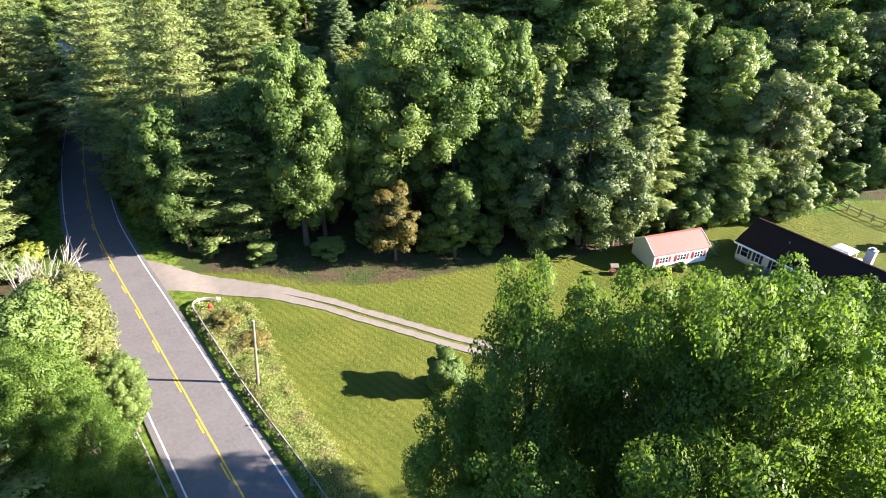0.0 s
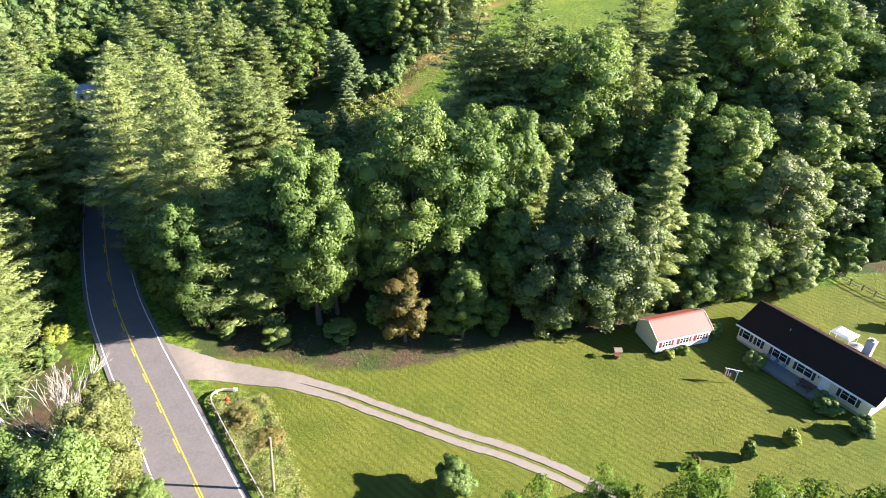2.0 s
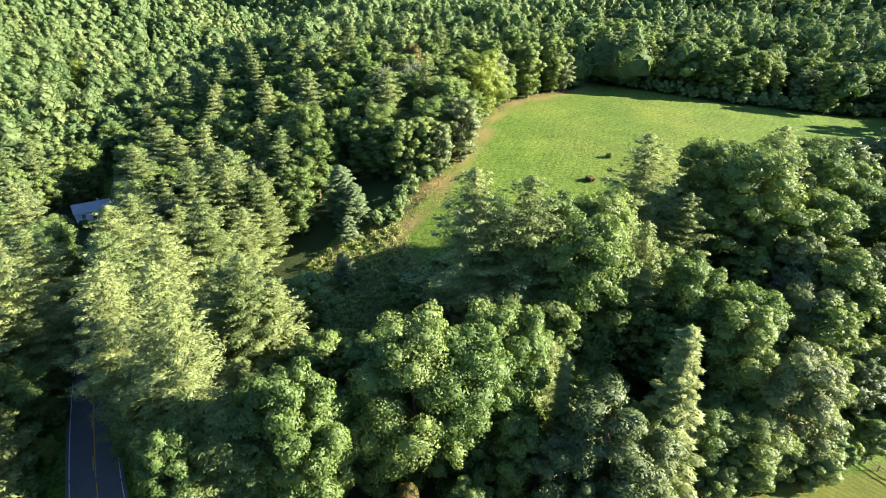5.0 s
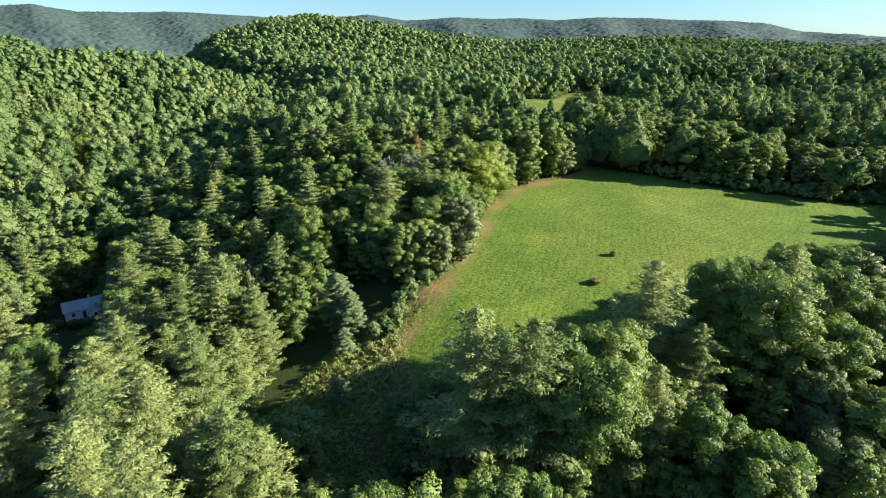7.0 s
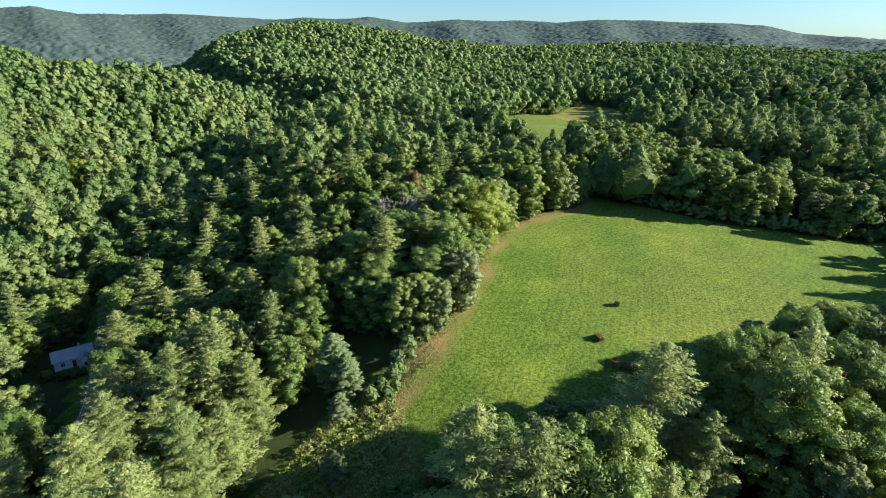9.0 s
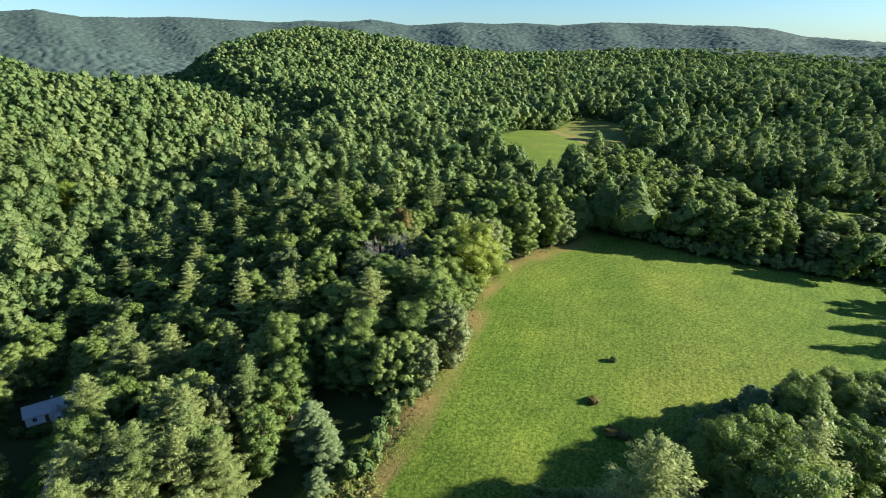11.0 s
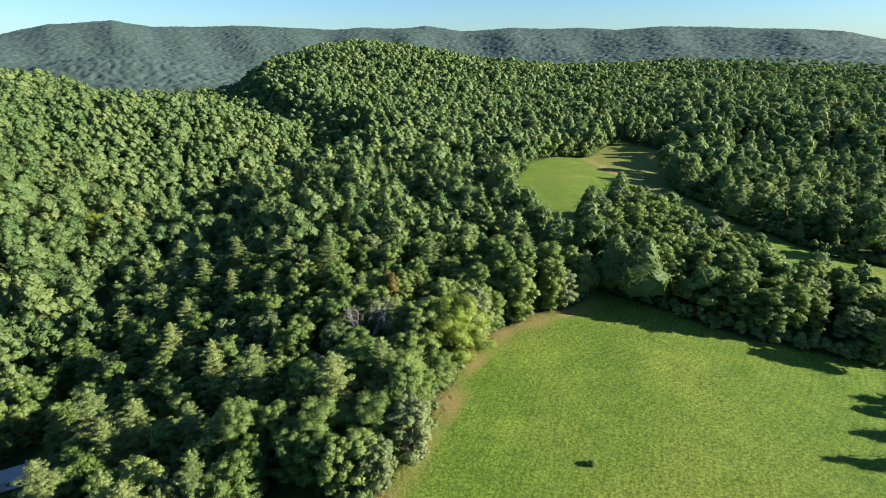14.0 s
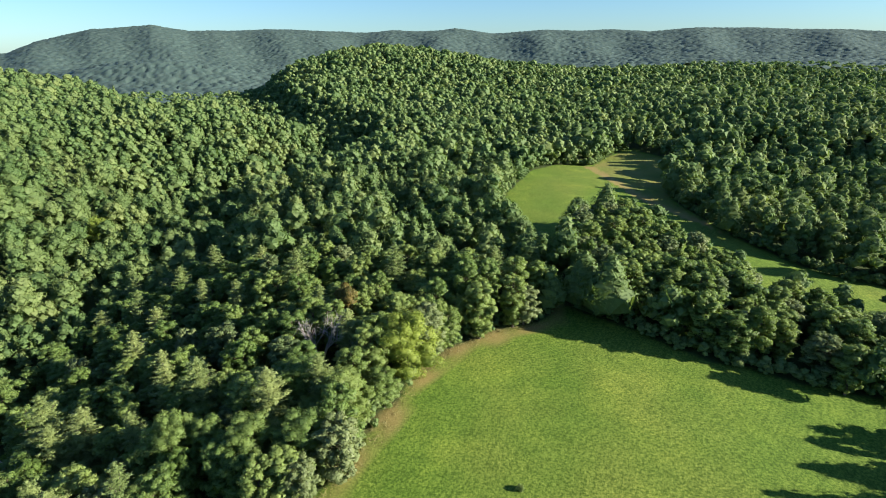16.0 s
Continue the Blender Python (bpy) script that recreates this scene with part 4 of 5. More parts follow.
forest("woodland", "dense green mixed woodland over hill and hollow", 7.4, 150, 430, 4, 17.5, 4.8, 11, 270, 0.42, ICO1, WOODS, 5, 0.22, 0.76)
forest("far_woodland", "continuous green woodland on the far hills", 7.3, 430, 800, 6, 16, 4.6, 7, 30, 0.56, ICO1, WOODS, 8, 0.16, 0.92)
forest("distant_woodland", "wooded hills closing the valley", 7.3, 800, 1310, 7, 15, 4.6, 3, 0, 0.95, ICO1, WOODS, 9, 0.1, 0.95)


def canopy(name, label):
    """The tree tops of the distant ridge as one rolling, lumpy sheet."""
    az = np.radians(np.arange(-52, 40, 0.15))
    dist = np.concatenate([np.arange(1300, 2500, 11.0), np.arange(2500, 4450, 10.0)])
    A, R = np.meshgrid(az, dist)
    X, Y = R * np.sin(A), R * np.cos(A)
    cell = 19.0
    best = np.full(X.shape, 9.0)
    ci, cj = np.floor(X / cell), np.floor(Y / cell)
    tone = np.zeros(X.shape)
    for a in (-1, 0, 1):
        for b in (-1, 0, 1):
            i, j = ci + a, cj + b
            h1 = np.abs(np.sin(i * 127.1 + j * 311.7) * 43758.5453) % 1
            h2 = np.abs(np.sin(i * 269.5 + j * 183.3) * 43758.5453) % 1
            d = np.hypot(X / cell - i - h1, Y / cell - j - h2)
            tone = np.where(d < best, h2, tone)
            best = np.minimum(best, d)
    Z = land(X, Y) + 16 - 12 * best ** 2 + 5 * tone
    v = np.stack([X, Y, Z], -1).reshape(-1, 3)
    ny, nx = X.shape
    i = np.arange(ny * nx).reshape(ny, nx)
    f = np.stack([i[:-1, :-1], i[:-1, 1:], i[1:, 1:], i[1:, :-1]], -1).reshape(-1, 4)
    tagged(new(name, mesh_np(name, v, [f], HAZED_WOODS, tint=(0.25 * tone + 0.55 * np.random.default_rng(31).random(tone.shape)).ravel())), label, "woodland", kind="stuff")


canopy("ridge_woodland", "wooded mountain ridge along the horizon, with haze tinted into its leaf colour")


# thickets that close the woods towards the fields
def thicket(line, inward, seed):
    r = np.random.default_rng(seed)
    p = smooth_line(np.array(line, float), 30)
    d = np.gradient(p, axis=0)
    n = np.stack([-d[:, 1], d[:, 0]], 1) / np.linalg.norm(d, axis=1)[:, None]
    _, along, _ = off_line(p[:, 0], p[:, 1], p)
    k = np.array([int(np.argmin(np.abs(along - s))) for s in np.arange(0, along.max(), 1.15)])
    off = inward + r.uniform(-1.6, 2.4, len(k))
    return p[k] + n[k] * off[:, None] + r.normal(0, 0.4, (len(k), 2))


rows = np.vstack([thicket([(-10, 134), (-5, 146), (3, 163), (11, 185), (16, 204), (25, 220), (39, 233), (53, 241), (58, 252)], 3.0, 41),
                  thicket([(61, 254), (72, 246), (100, 226), (140, 215), (168, 216)], 3.0, 42),
                  thicket([(58, 256), (51, 300), (28, 336), (34, 404), (41, 434), (49, 472), (69, 498), (94, 500), (112, 543), (131, 570)], 3.0, 43),
                  thicket([(160, 514), (138, 449), (133, 420), (139, 376), (146, 345), (160, 320), (176, 304), (202, 298), (330, 270)], 3.0, 44),
                  thicket([(2, 121), (25, 121), (41, 126), (51, 138), (61, 148), (76, 152), (106, 154), (128, 151)], -3.0, 45)])
size = rng.uniform(2.0, 6.0, len(rows))
far_trees("field_thicket", "bushes and young growth along the fields", rows[:, 0], rows[:, 1], size, 0.9 + 0.24 * size, 5, 70, 0.3, ICO1, WOODS, 46)


# ---- the dwelling, the garage ----
def gable_roof(length, depth, rise, over, thick, z, mat, parent, label=""):
    """Two slopes of a gable roof with its ridge along x."""
    for s in (-1, 1):
        run = depth / 2 + over
        drop = rise * over / (depth / 2)
        ln = math.hypot(run, rise + drop)
        a = math.atan2(rise + drop, run)
        bm = box(bmesh.new(), (length + 2 * over, ln, thick), (0, s * run / 2, z + rise - (rise + drop) / 2 + thick), Matrix.Rotation(-s * a, 3, "X"), 0.02)
        slope = part("roof_slope", bm, mat, parent, label)
        # courses of the covering
        if label.startswith("dark"):
            bm = bmesh.new()
            for k in range(1, int(ln / 0.42)):
                f = k * 0.42 / ln
                box(bm, (length + 2 * over - 0.02, 0.02, 0.004), (0, s * run * (1 - f), z - drop + (rise + drop) * f + thick * 1.62), Matrix.Rotation(-s * a, 3, "X"))
            part("shingle_course", bm, SHINGLE, slope)
        else:
            bm = bmesh.new()
            n = int(length / 0.6)
            for k in range(n + 1):
                box(bm, (0.03, ln, 0.015), (-length / 2 + length * k / n, s * run / 2, z + rise - (rise + drop) / 2 + thick * 1.6), Matrix.Rotation(-s * a, 3, "X"))
            part("standing_seam", bm, mat, slope)
    part("ridge_cap", box(bmesh.new(), (length + 2 * over, 0.28, 0.06), (0, 0, z + rise + thick * 1.7), None, 0.02), mat, parent)


def gable_end(x, depth, z, rise, thick, mat, parent):
    bm = bmesh.new()
    v = [bm.verts.new((x + s * thick / 2, yy, zz)) for s in (-1, 1) for yy, zz in ((-depth / 2, z), (depth / 2, z), (0, z + rise))]
    bm.faces.new(v[:3][::-1])
    bm.faces.new(v[3:])
    for a, b in ((0, 1), (1, 2), (2, 0)):
        bm.faces.new((v[a], v[b], v[b + 3], v[a + 3]))
    part("gable", bm, mat, parent)


def window_unit(parent, x, y, z, w, h, panes=2, shutters=None, turn=0):
    """A window on a wall that looks towards -y (turn 0) or along x (turn 90 or -90)."""
    root = Matrix.Translation((x, y, z)) @ Matrix.Rotation(radians(turn), 4, "Z")
    def put(name, bm, mat, under):
        ob = part(name, bm, mat, under)
        return ob
    bm = boxes(((w + 0.14, 0.10, 0.08), (0, -0.02, h / 2 + 0.03)), ((w + 0.2, 0.14, 0.07), (0, -0.03, -h / 2 - 0.03)), ((0.07, 0.10, h), (-w / 2 - 0.03, -0.02, 0)), ((0.07, 0.10, h), (w / 2 + 0.03, -0.02, 0)))
    for k in range(1, panes):
        box(bm, (0.07, 0.08, h), (-w / 2 + w * k / panes, -0.02, 0))
    box(bm, (w, 0.06, 0.04), (0, -0.02, 0.05))
    bm.transform(root)
    win = put("window", bm, WHITE, parent)
    for k in range(panes):
        bm = box(bmesh.new(), (w / panes - 0.05, 0.02, h), (-w / 2 + w * (k + 0.5) / panes, -0.012, 0))
        bm.transform(root)
        put("pane", bm, GLASS, win)
    if shutters:
        for s in (-1, 1):
            bm = box(bmesh.new(), (0.36, 0.05, h + 0.1), (s * (w / 2 + 0.27), -0.03, 0), None, 0.01)
            for k in range(6):
                box(bm, (0.28, 0.02, 0.03), (s * (w / 2 + 0.27), -0.06, -h / 2 + 0.12 + k * (h - 0.2) / 5))
            bm.transform(root)
            put("shutter", bm, shutters, parent)
    return win


def walls(parent, length, depth, height, z, mat, thick=0.2):
    for nm, size, at in (("front_wall", (length, thick, height), (0, -depth / 2 + thick / 2, z + height / 2)), ("rear_wall", (length, thick, height), (0, depth / 2 - thick / 2, z + height / 2)),
                         ("end_wall", (thick, depth - 2 * thick, height), (-length / 2 + thick / 2, 0, z + height / 2)), ("end_wall", (thick, depth - 2 * thick, height), (length / 2 - thick / 2, 0, z + height / 2))):
        bm = box(bmesh.new(), size, at)
        wall = part(nm, bm, mat, parent)
        if nm == "front_wall":
            rows = bmesh.new()
            for k in range(1, int(height / 0.2)):
                box(rows, (length, 0.025, 0.03), (0, -depth / 2 - 0.008, z + k * 0.2))
            part("siding_course", rows, mat, wall)


GROUND_HOUSE = -1.95
house = thing("house", pose(50.3, 59.9, GROUND_HOUSE, 0, 0, -60.6), "long cream ranch house with a near-black gable roof and dark shutters", "house")
part("foundation", box(bmesh.new(), (17.2, 7.9, 0.5), (0, 0, 0.1)), CONCRETE, house)
walls(house, 17.3, 8.0, 2.45, 0.3, SIDING)
gable_roof(17.3, 8.0, 2.15, 0.42, 0.14, 2.75, SHINGLE, house, "dark shingled roof slope")
for s in (-1, 1):
    gable_end(s * 8.55, 8.0, 2.75, 2.1, 0.16, SIDING, house)
    part("fascia", box(bmesh.new(), (18.1, 0.05, 0.2), (0, s * 4.44, 2.62), None, 0.01), WHITE, house, "white fascia board")
for x, w, panes in ((-7.5, 1.0, 1), (-5.6, 0.5, 1), (-2.6, 1.9, 2), (0.75, 1.9, 2), (6.2, 1.7, 2)):
    window_unit(house, x, -4.0, 1.65, w, 1.35, panes, SHUTTER)
for y in (-1.8, 1.8):
    window_unit(house, 8.65, y, 1.7, 1.0, 1.2, 2, None, 90)
    window_unit(house, -8.65, y, 1.7, 1.0, 1.2, 2, SHUTTER, -90)
door = part("door", boxes(((0.95, 0.08, 2.05), (3.4, -4.03, 1.35), None, 0.01), ((0.3, 0.02, 0.7), (3.25, -4.08, 1.8)), ((0.3, 0.02, 0.7), (3.6, -4.08, 1.8))), WHITE, house, "white panelled front door")
part("door_handle", box(bmesh.new(), (0.05, 0.08, 0.05), (3.78, -4.1, 1.25), None, 0.01), GALVANISED, door)
part("door_frame", boxes(((0.08, 0.1, 2.15), (2.88, -4.03, 1.38)), ((0.08, 0.1, 2.15), (3.92, -4.03, 1.38)), ((1.12, 0.1, 0.08), (3.4, -4.03, 2.46))), WHITE, house)
part("wall_lamp", rod(bmesh.new(), (2.5, -4.1, 1.8), (2.5, -4.1, 2.1), 0.07, 0.05), SHUTTER, house)
chim = part("chimney", boxes(((0.95, 0.75, 5.0), (3.5, 4.42, 2.5), None, 0.03)), WHITE, house, "broad white chimney on the rear wall")
part("chimney_cap", boxes(((1.08, 0.88, 0.14), (3.5, 4.42, 5.0), None, 0.02), ((0.42, 0.36, 0.3), (3.5, 4.42, 5.2), None, 0.02)), CONCRETE, chim)
part("roof_vent", rod(bmesh.new(), (-3.5, -1.6, 4.0), (-3.5, -1.6, 4.5), 0.06, 0.06), GALVANISED, house)
part("gutter", boxes(((18.1, 0.12, 0.1), (0, -4.52, 2.56), None, 0.02)), WHITE, house, "white eaves gutter")


def at_house(x, y, z=0.0, turn=0.0):
    return house.matrix_basis @ pose(x, y, z, 0, 0, turn)


porch = thing("patio", at_house(0, 0), "low stone-edged concrete patio along the house front", "patio")
part("slab", box(bmesh.new(), (10.2, 2.2, 0.3), (-0.6, -5.12, 0.08), None, 0.03), PATIO, porch)
for k in range(17):
    part("edging_stone", box(bmesh.new(), (0.52 + 0.06 * math.sin(k * 2), 0.26, 0.34 + 0.04 * math.sin(k * 5)), (-5.4 + k * 0.6, -6.36, 0.1), None, 0.05), GRAVEL, porch)
table = thing("picnic_table", at_house(2.0, -5.2, 0.23), "dark reddish-brown wooden picnic table on the patio", "table")
for k in range(5):
    part("board", box(bmesh.new(), (1.8, 0.14, 0.04), (0, -0.3 + 0.15 * k, 0.74), None, 0.01), BROWN, table)
for s in (-1, 1):
    part("bench", box(bmesh.new(), (1.8, 0.28, 0.05), (0, s * 0.72, 0.44), None, 0.01), BROWN, table)
    part("trestle", boxes(((0.08, 1.6, 0.08), (s * 0.65, 0, 0.38)), ((0.08, 0.09, 0.74), (s * 0.65, 0.3, 0.37)), ((0.08, 0.09, 0.74), (s * 0.65, -0.3, 0.37)), ((0.08, 0.09, 0.42), (s * 0.65, 0.72, 0.21)), ((0.08, 0.09, 0.42), (s * 0.65, -0.72, 0.21))), BROWN, table)


def chair(m):
    c = thing("garden_chair", m, "blue plastic garden chair on the patio", "chair", "garden chairs")
    part("seat", box(bmesh.new(), (0.5, 0.5, 0.05), (0, 0, 0.42), None, 0.015), BLUE, c)
    part("backrest", box(bmesh.new(), (0.5, 0.05, 0.55), (0, 0.26, 0.7), Matrix.Rotation(-0.2, 3, "X"), 0.015), BLUE, c)
    for a in (-0.22, 0.22):
        part("armrest", box(bmesh.new(), (0.06, 0.5, 0.04), (a, 0, 0.62), None, 0.01), BLUE, c)
        for b in (-0.22, 0.22):
            part("leg", rod(bmesh.new(), (a, b, 0), (a, b, 0.42), 0.025, 0.025, 6), BLUE, c)
    return c


first = chair(at_house(-3.6, -4.75, 0.23, 10))
copy_thing(first, at_house(-2.5, -4.75, 0.23, -15))
copy_thing(first, at_house(-1.4, -4.85, 0.23, 5))

canopy_tent = thing("white_canopy", at_house(-0.6, 7.6), "white cloth canopy on poles behind the house", "canopy")
bm = bmesh.new()
bmesh.ops.create_cone(bm, cap_ends=True, segments=4, radius1=1.9, radius2=1.2, depth=0.3, matrix=pose(0, 0, 2.25, 0, 0, 45))
part("cloth", bm, WHITE, canopy_tent)
for a in (-1.25, 1.25):
    for b in (-1.25, 1.25):
        part("pole", rod(bmesh.new(), (a, b, 0), (a, b, 2.12), 0.03, 0.03, 6), WHITE, canopy_tent)
dish = thing("garden_umbrella", at_house(1.8, 6.2), "pale round garden parasol behind the house", "parasol")
bm = bmesh.new()
bmesh.ops.create_cone(bm, cap_ends=True, segments=10, radius1=1.1, radius2=0.06, depth=0.45, matrix=pose(0, 0, 2.2))
part("canopy", bm, CONCRETE, dish)
part("pole", rod(bmesh.new(), (0, 0, 0), (0, 0, 2.2), 0.03, 0.03, 6), WHITE, dish)

garage = thing("garage", pose(33.4, 66.0, -2.15, 0, 0, 16.1), "cream outbuilding with a faded red gable roof and red shutters", "garage")
part("foundation", box(bmesh.new(), (8.5, 4.7, 0.4), (0, 0, 0.05)), CONCRETE, garage)
walls(garage, 8.6, 4.8, 2.3, 0.2, WHITE)
gable_roof(8.6, 4.8, 1.45, 0.22, 0.08, 2.5, ROOF_RED, garage, "faded red metal roof slope")
for s in (-1, 1):
    gable_end(s * 4.2, 4.8, 2.5, 1.4, 0.16, SIDING, garage)
    part("bargeboard", boxes(*[((0.05, 2.95, 0.16), (s * 4.56, q * 1.3, 3.28), Matrix.Rotation(-q * 0.543, 3, "X")) for q in (-1, 1)]), WHITE, garage, "white bargeboard")
part("end_panel", box(bmesh.new(), (0.03, 4.7, 2.3), (-4.32, 0, 1.35)), SIDING, garage, "cream end wall siding")
for x in (-2.75, 0.1, 2.85):
    window_unit(garage, x, -2.4, 1.5, 1.35, 0.85, 3, SHUTTER_RED)
ramp_pad = thing("ramp", garage.matrix_basis @ pose(5.4, -0.6, 0), "pale concrete ramp at the end of the outbuilding", "ramp")
bm = box(bmesh.new(), (2.0, 2.2, 0.5), (0, 0, 0.05), None, 0.02)
for v in bm.verts:
    if v.co.x > 0.5 and v.co.z > 0:
        v.co.z = 0.03
part("slab", bm, CONCRETE, ramp_pad)

# ---- on the lawn ----
flag = thing("yard_flag", pose(38.4, 56.9, float(ground_z(38.4, 56.9)), 0, 0, -20), "red, white and blue flag hanging from a white post", "flag")
part("post", box(bmesh.new(), (0.1, 0.1, 2.1), (0, 0, 1.05), None, 0.01), WHITE, flag)
part("arm", box(bmesh.new(), (2.0, 0.08, 0.08), (-0.55, 0, 2.1), None, 0.01), WHITE, flag)
part("brace", box(bmesh.new(), (0.6, 0.05, 0.05), (-0.2, 0, 1.85), Matrix.Rotation(0.7, 3, "Y")), WHITE, flag)
for k in range(7):
    part("stripe", box(bmesh.new(), (0.14, 0.02, 1.15), (-0.62 - 0.14 * k, 0.02 * math.sin(k), 1.48)), RED if k % 2 == 0 else WHITE, flag)
part("canton", box(bmesh.new(), (0.5, 0.05, 0.5), (-0.78, 0, 1.78)), BLUE_FLAG, flag, "blue corner of the flag")

well = thing("planter", pose(24.4, 61.8, float(ground_z(24.4, 61.8))), "small brown wooden wishing-well planter on the lawn", "planter")
part("tub", rod(bmesh.new(), (0, 0, -0.05), (0, 0, 0.6), 0.42, 0.5, 12), BROWN, well)
for s in (-1, 1):
    part("upright", box(bmesh.new(), (0.08, 0.08, 1.2), (s * 0.42, 0, 0.9)), BROWN, well)
part("little_roof", boxes(((1.1, 0.6, 0.05), (0, -0.24, 1.5), Matrix.Rotation(0.6, 3, "X")), ((1.1, 0.6, 0.05), (0, 0.24, 1.5), Matrix.Rotation(-0.6, 3, "X"))), POLE_WOOD, well)

for key, x, y, h, wide, label in (("sapling", 1.6, 40.2, 4.3, 1.0, ""), ("bush", 34.3, 45.2, 2.4, 0.55, "small dark garden tree on the lawn"), ("bush_pale", 40.5, 47.4, 1.6, 0.75, "yellowish bush on the lawn"),
                                  ("bush_brown", 28, 44, 1.6, 0.5, "thin brownish garden shrub on the lawn"), ("bush", 42.3, 60.2, 2.3, 1.0, "round bush against the house front"), ("bush", 39.2, 66.3, 2.2, 1.1, "dense bush between house and outbuilding"),
                                  ("bush", 47.2, 52.3, 2.3, 1.15, "flowering bush against the house front"), ("bush", 49.5, 48.5, 2.2, 1.1, "round bush at the house corner"), ("bush_pale", 31.5, 62.0, 1.1, 0.75, "low yellowish bush below the outbuilding's windows"),
                                  ("bush_pale", 33.8, 62.6, 1.2, 0.7, "low yellowish bush below the outbuilding's windows"), ("bush", 66.8, 67.3, 2.0, 1.0, "dark bush on the back lawn"), ("bush_brown", -22.0, 48.6, 1.5, 1.3, "reddish-brown shrub above the guardrail"),
                                  ("bush_brown", -19.0, 46.0, 1.2, 1.4, "reddish-brown shrub among the weeds"), ("bush_brown", 39, 154.6, 1.3, 1.2, "brownish bush alone in the hayfield"), ("bush", 47.5, 168.8, 1.5, 0.8, "small dark bush alone in the hayfield"),
                                  ("bush_brown", 41.2, 145.4, 1.1, 1.6, "dry brownish thicket in the hayfield"), ("bush_brown", 43.2, 144.2, 1.0, 1.3, "dry brownish thicket in the hayfield")):
    plant(key, x, y, float(ground_z(x, y)) - 0.15 + h, wide, label)

# ---- along the road ----
pole_ob = thing("utility_pole", pose(-16.4, 39.4, float(ground_z(-16.4, 39.4))), "weathered bare wooden pole on the weedy bank", "pole")
part("shaft", rod(bmesh.new(), (0, 0, -0.3), (0.75, 0.1, 7.6), 0.15, 0.11, 10), POLE_WOOD, pole_ob)
part("cap", rod(bmesh.new(), (0.75, 0.1, 7.6), (0.755, 0.1, 7.66), 0.125, 0.1, 10), GALVANISED, pole_ob)
hyd = thing("hydrant", pose(-24.8, 51.3, float(ground_z(-24.8, 51.3))), "red fire hydrant in the weeds beside the guardrail", "hydrant")
part("barrel", rod(bmesh.new(), (0, 0, 0), (0, 0, 0.9), 0.17, 0.15, 12), RED, hyd)
part("bonnet", rod(bmesh.new(), (0, 0, 0.9), (0, 0, 1.12), 0.2, 0.06, 12), RED, hyd)
for s in (-1, 1):
    part("nozzle", rod(bmesh.new(), (0, 0, 0.65), (s * 0.28, 0, 0.65), 0.08, 0.08, 8), RED, hyd)


def guardrail(line, label):
    g = thing("guardrail", pose(0, 0, 0), label, "guardrail", "guardrails")
    d = np.gradient(line, axis=0)
    n = np.stack([d[:, 1], -d[:, 0]], 1) / np.linalg.norm(d, axis=1)[:, None]
    base = np.array([float(ground_z(*p)) for p in line])
    prof = ((0.00, 0.34), (-0.08, 0.40), (-0.08, 0.45), (0.0, 0.49), (-0.08, 0.54), (-0.08, 0.59), (0.0, 0.66))
    v = np.array([[(*(p + q * o), b + 0.05 + h) for o, h in prof] for p, q, b in zip(line, n, base)])
    i = np.arange(v.shape[0] * v.shape[1]).reshape(v.shape[:2])
    f = np.stack([i[:-1, :-1], i[:-1, 1:], i[1:, 1:], i[1:, :-1]], -1).reshape(-1, 4)
    back = v.reshape(-1, 3) + np.repeat(np.column_stack([n, np.zeros(len(n))]) * 0.02, len(prof), 0)
    part("beam", mesh_np("beam", np.vstack([v.reshape(-1, 3), back]), [f, f[:, ::-1] + v.shape[0] * v.shape[1]], RAIL, edge=np.zeros(2 * v.shape[0] * v.shape[1])), RAIL, g)
    _, along, _ = off_line(line[:, 0], line[:, 1], line)
    for s in np.arange(0.2, along.max(), 1.9):
        k = int(np.argmin(np.abs(along - s)))
        at = line[k] + n[k] * 0.14
        part("post", box(bmesh.new(), (0.15, 0.18, 1.0), (at[0], at[1], base[k] + 0.22), Matrix.Rotation(math.atan2(d[k][1], d[k][0]), 3, "Z"), 0.015), POLE_WOOD if s > 3 else GALVANISED, g)
    end = line[0]
    part("end_shoe", box(bmesh.new(), (0.5, 0.12, 0.4), (end[0], end[1], base[0] + 0.57), Matrix.Rotation(math.atan2(d[0][1], d[0][0]), 3, "Z"), 0.04), WHITE, g, "white end terminal")
    return g


guardrail(smooth_line(np.array([(-24.6, 53.4), (-26.2, 53.0), (-26.8, 51.6), (-25.3, 49.2), (-19.1, 40.9), (-14.9, 35.5), (-11.3, 31.1), (-8.0, 26.9), (-2.9, 20)], float), 10), "weathered steel guardrail that curls in towards the driveway")
guardrail(smooth_line(np.array([(-26, 34.6), (-23, 31), (-20.2, 27.5), (-13, 18.5)], float), 10), "steel guardrail along the road under trees")


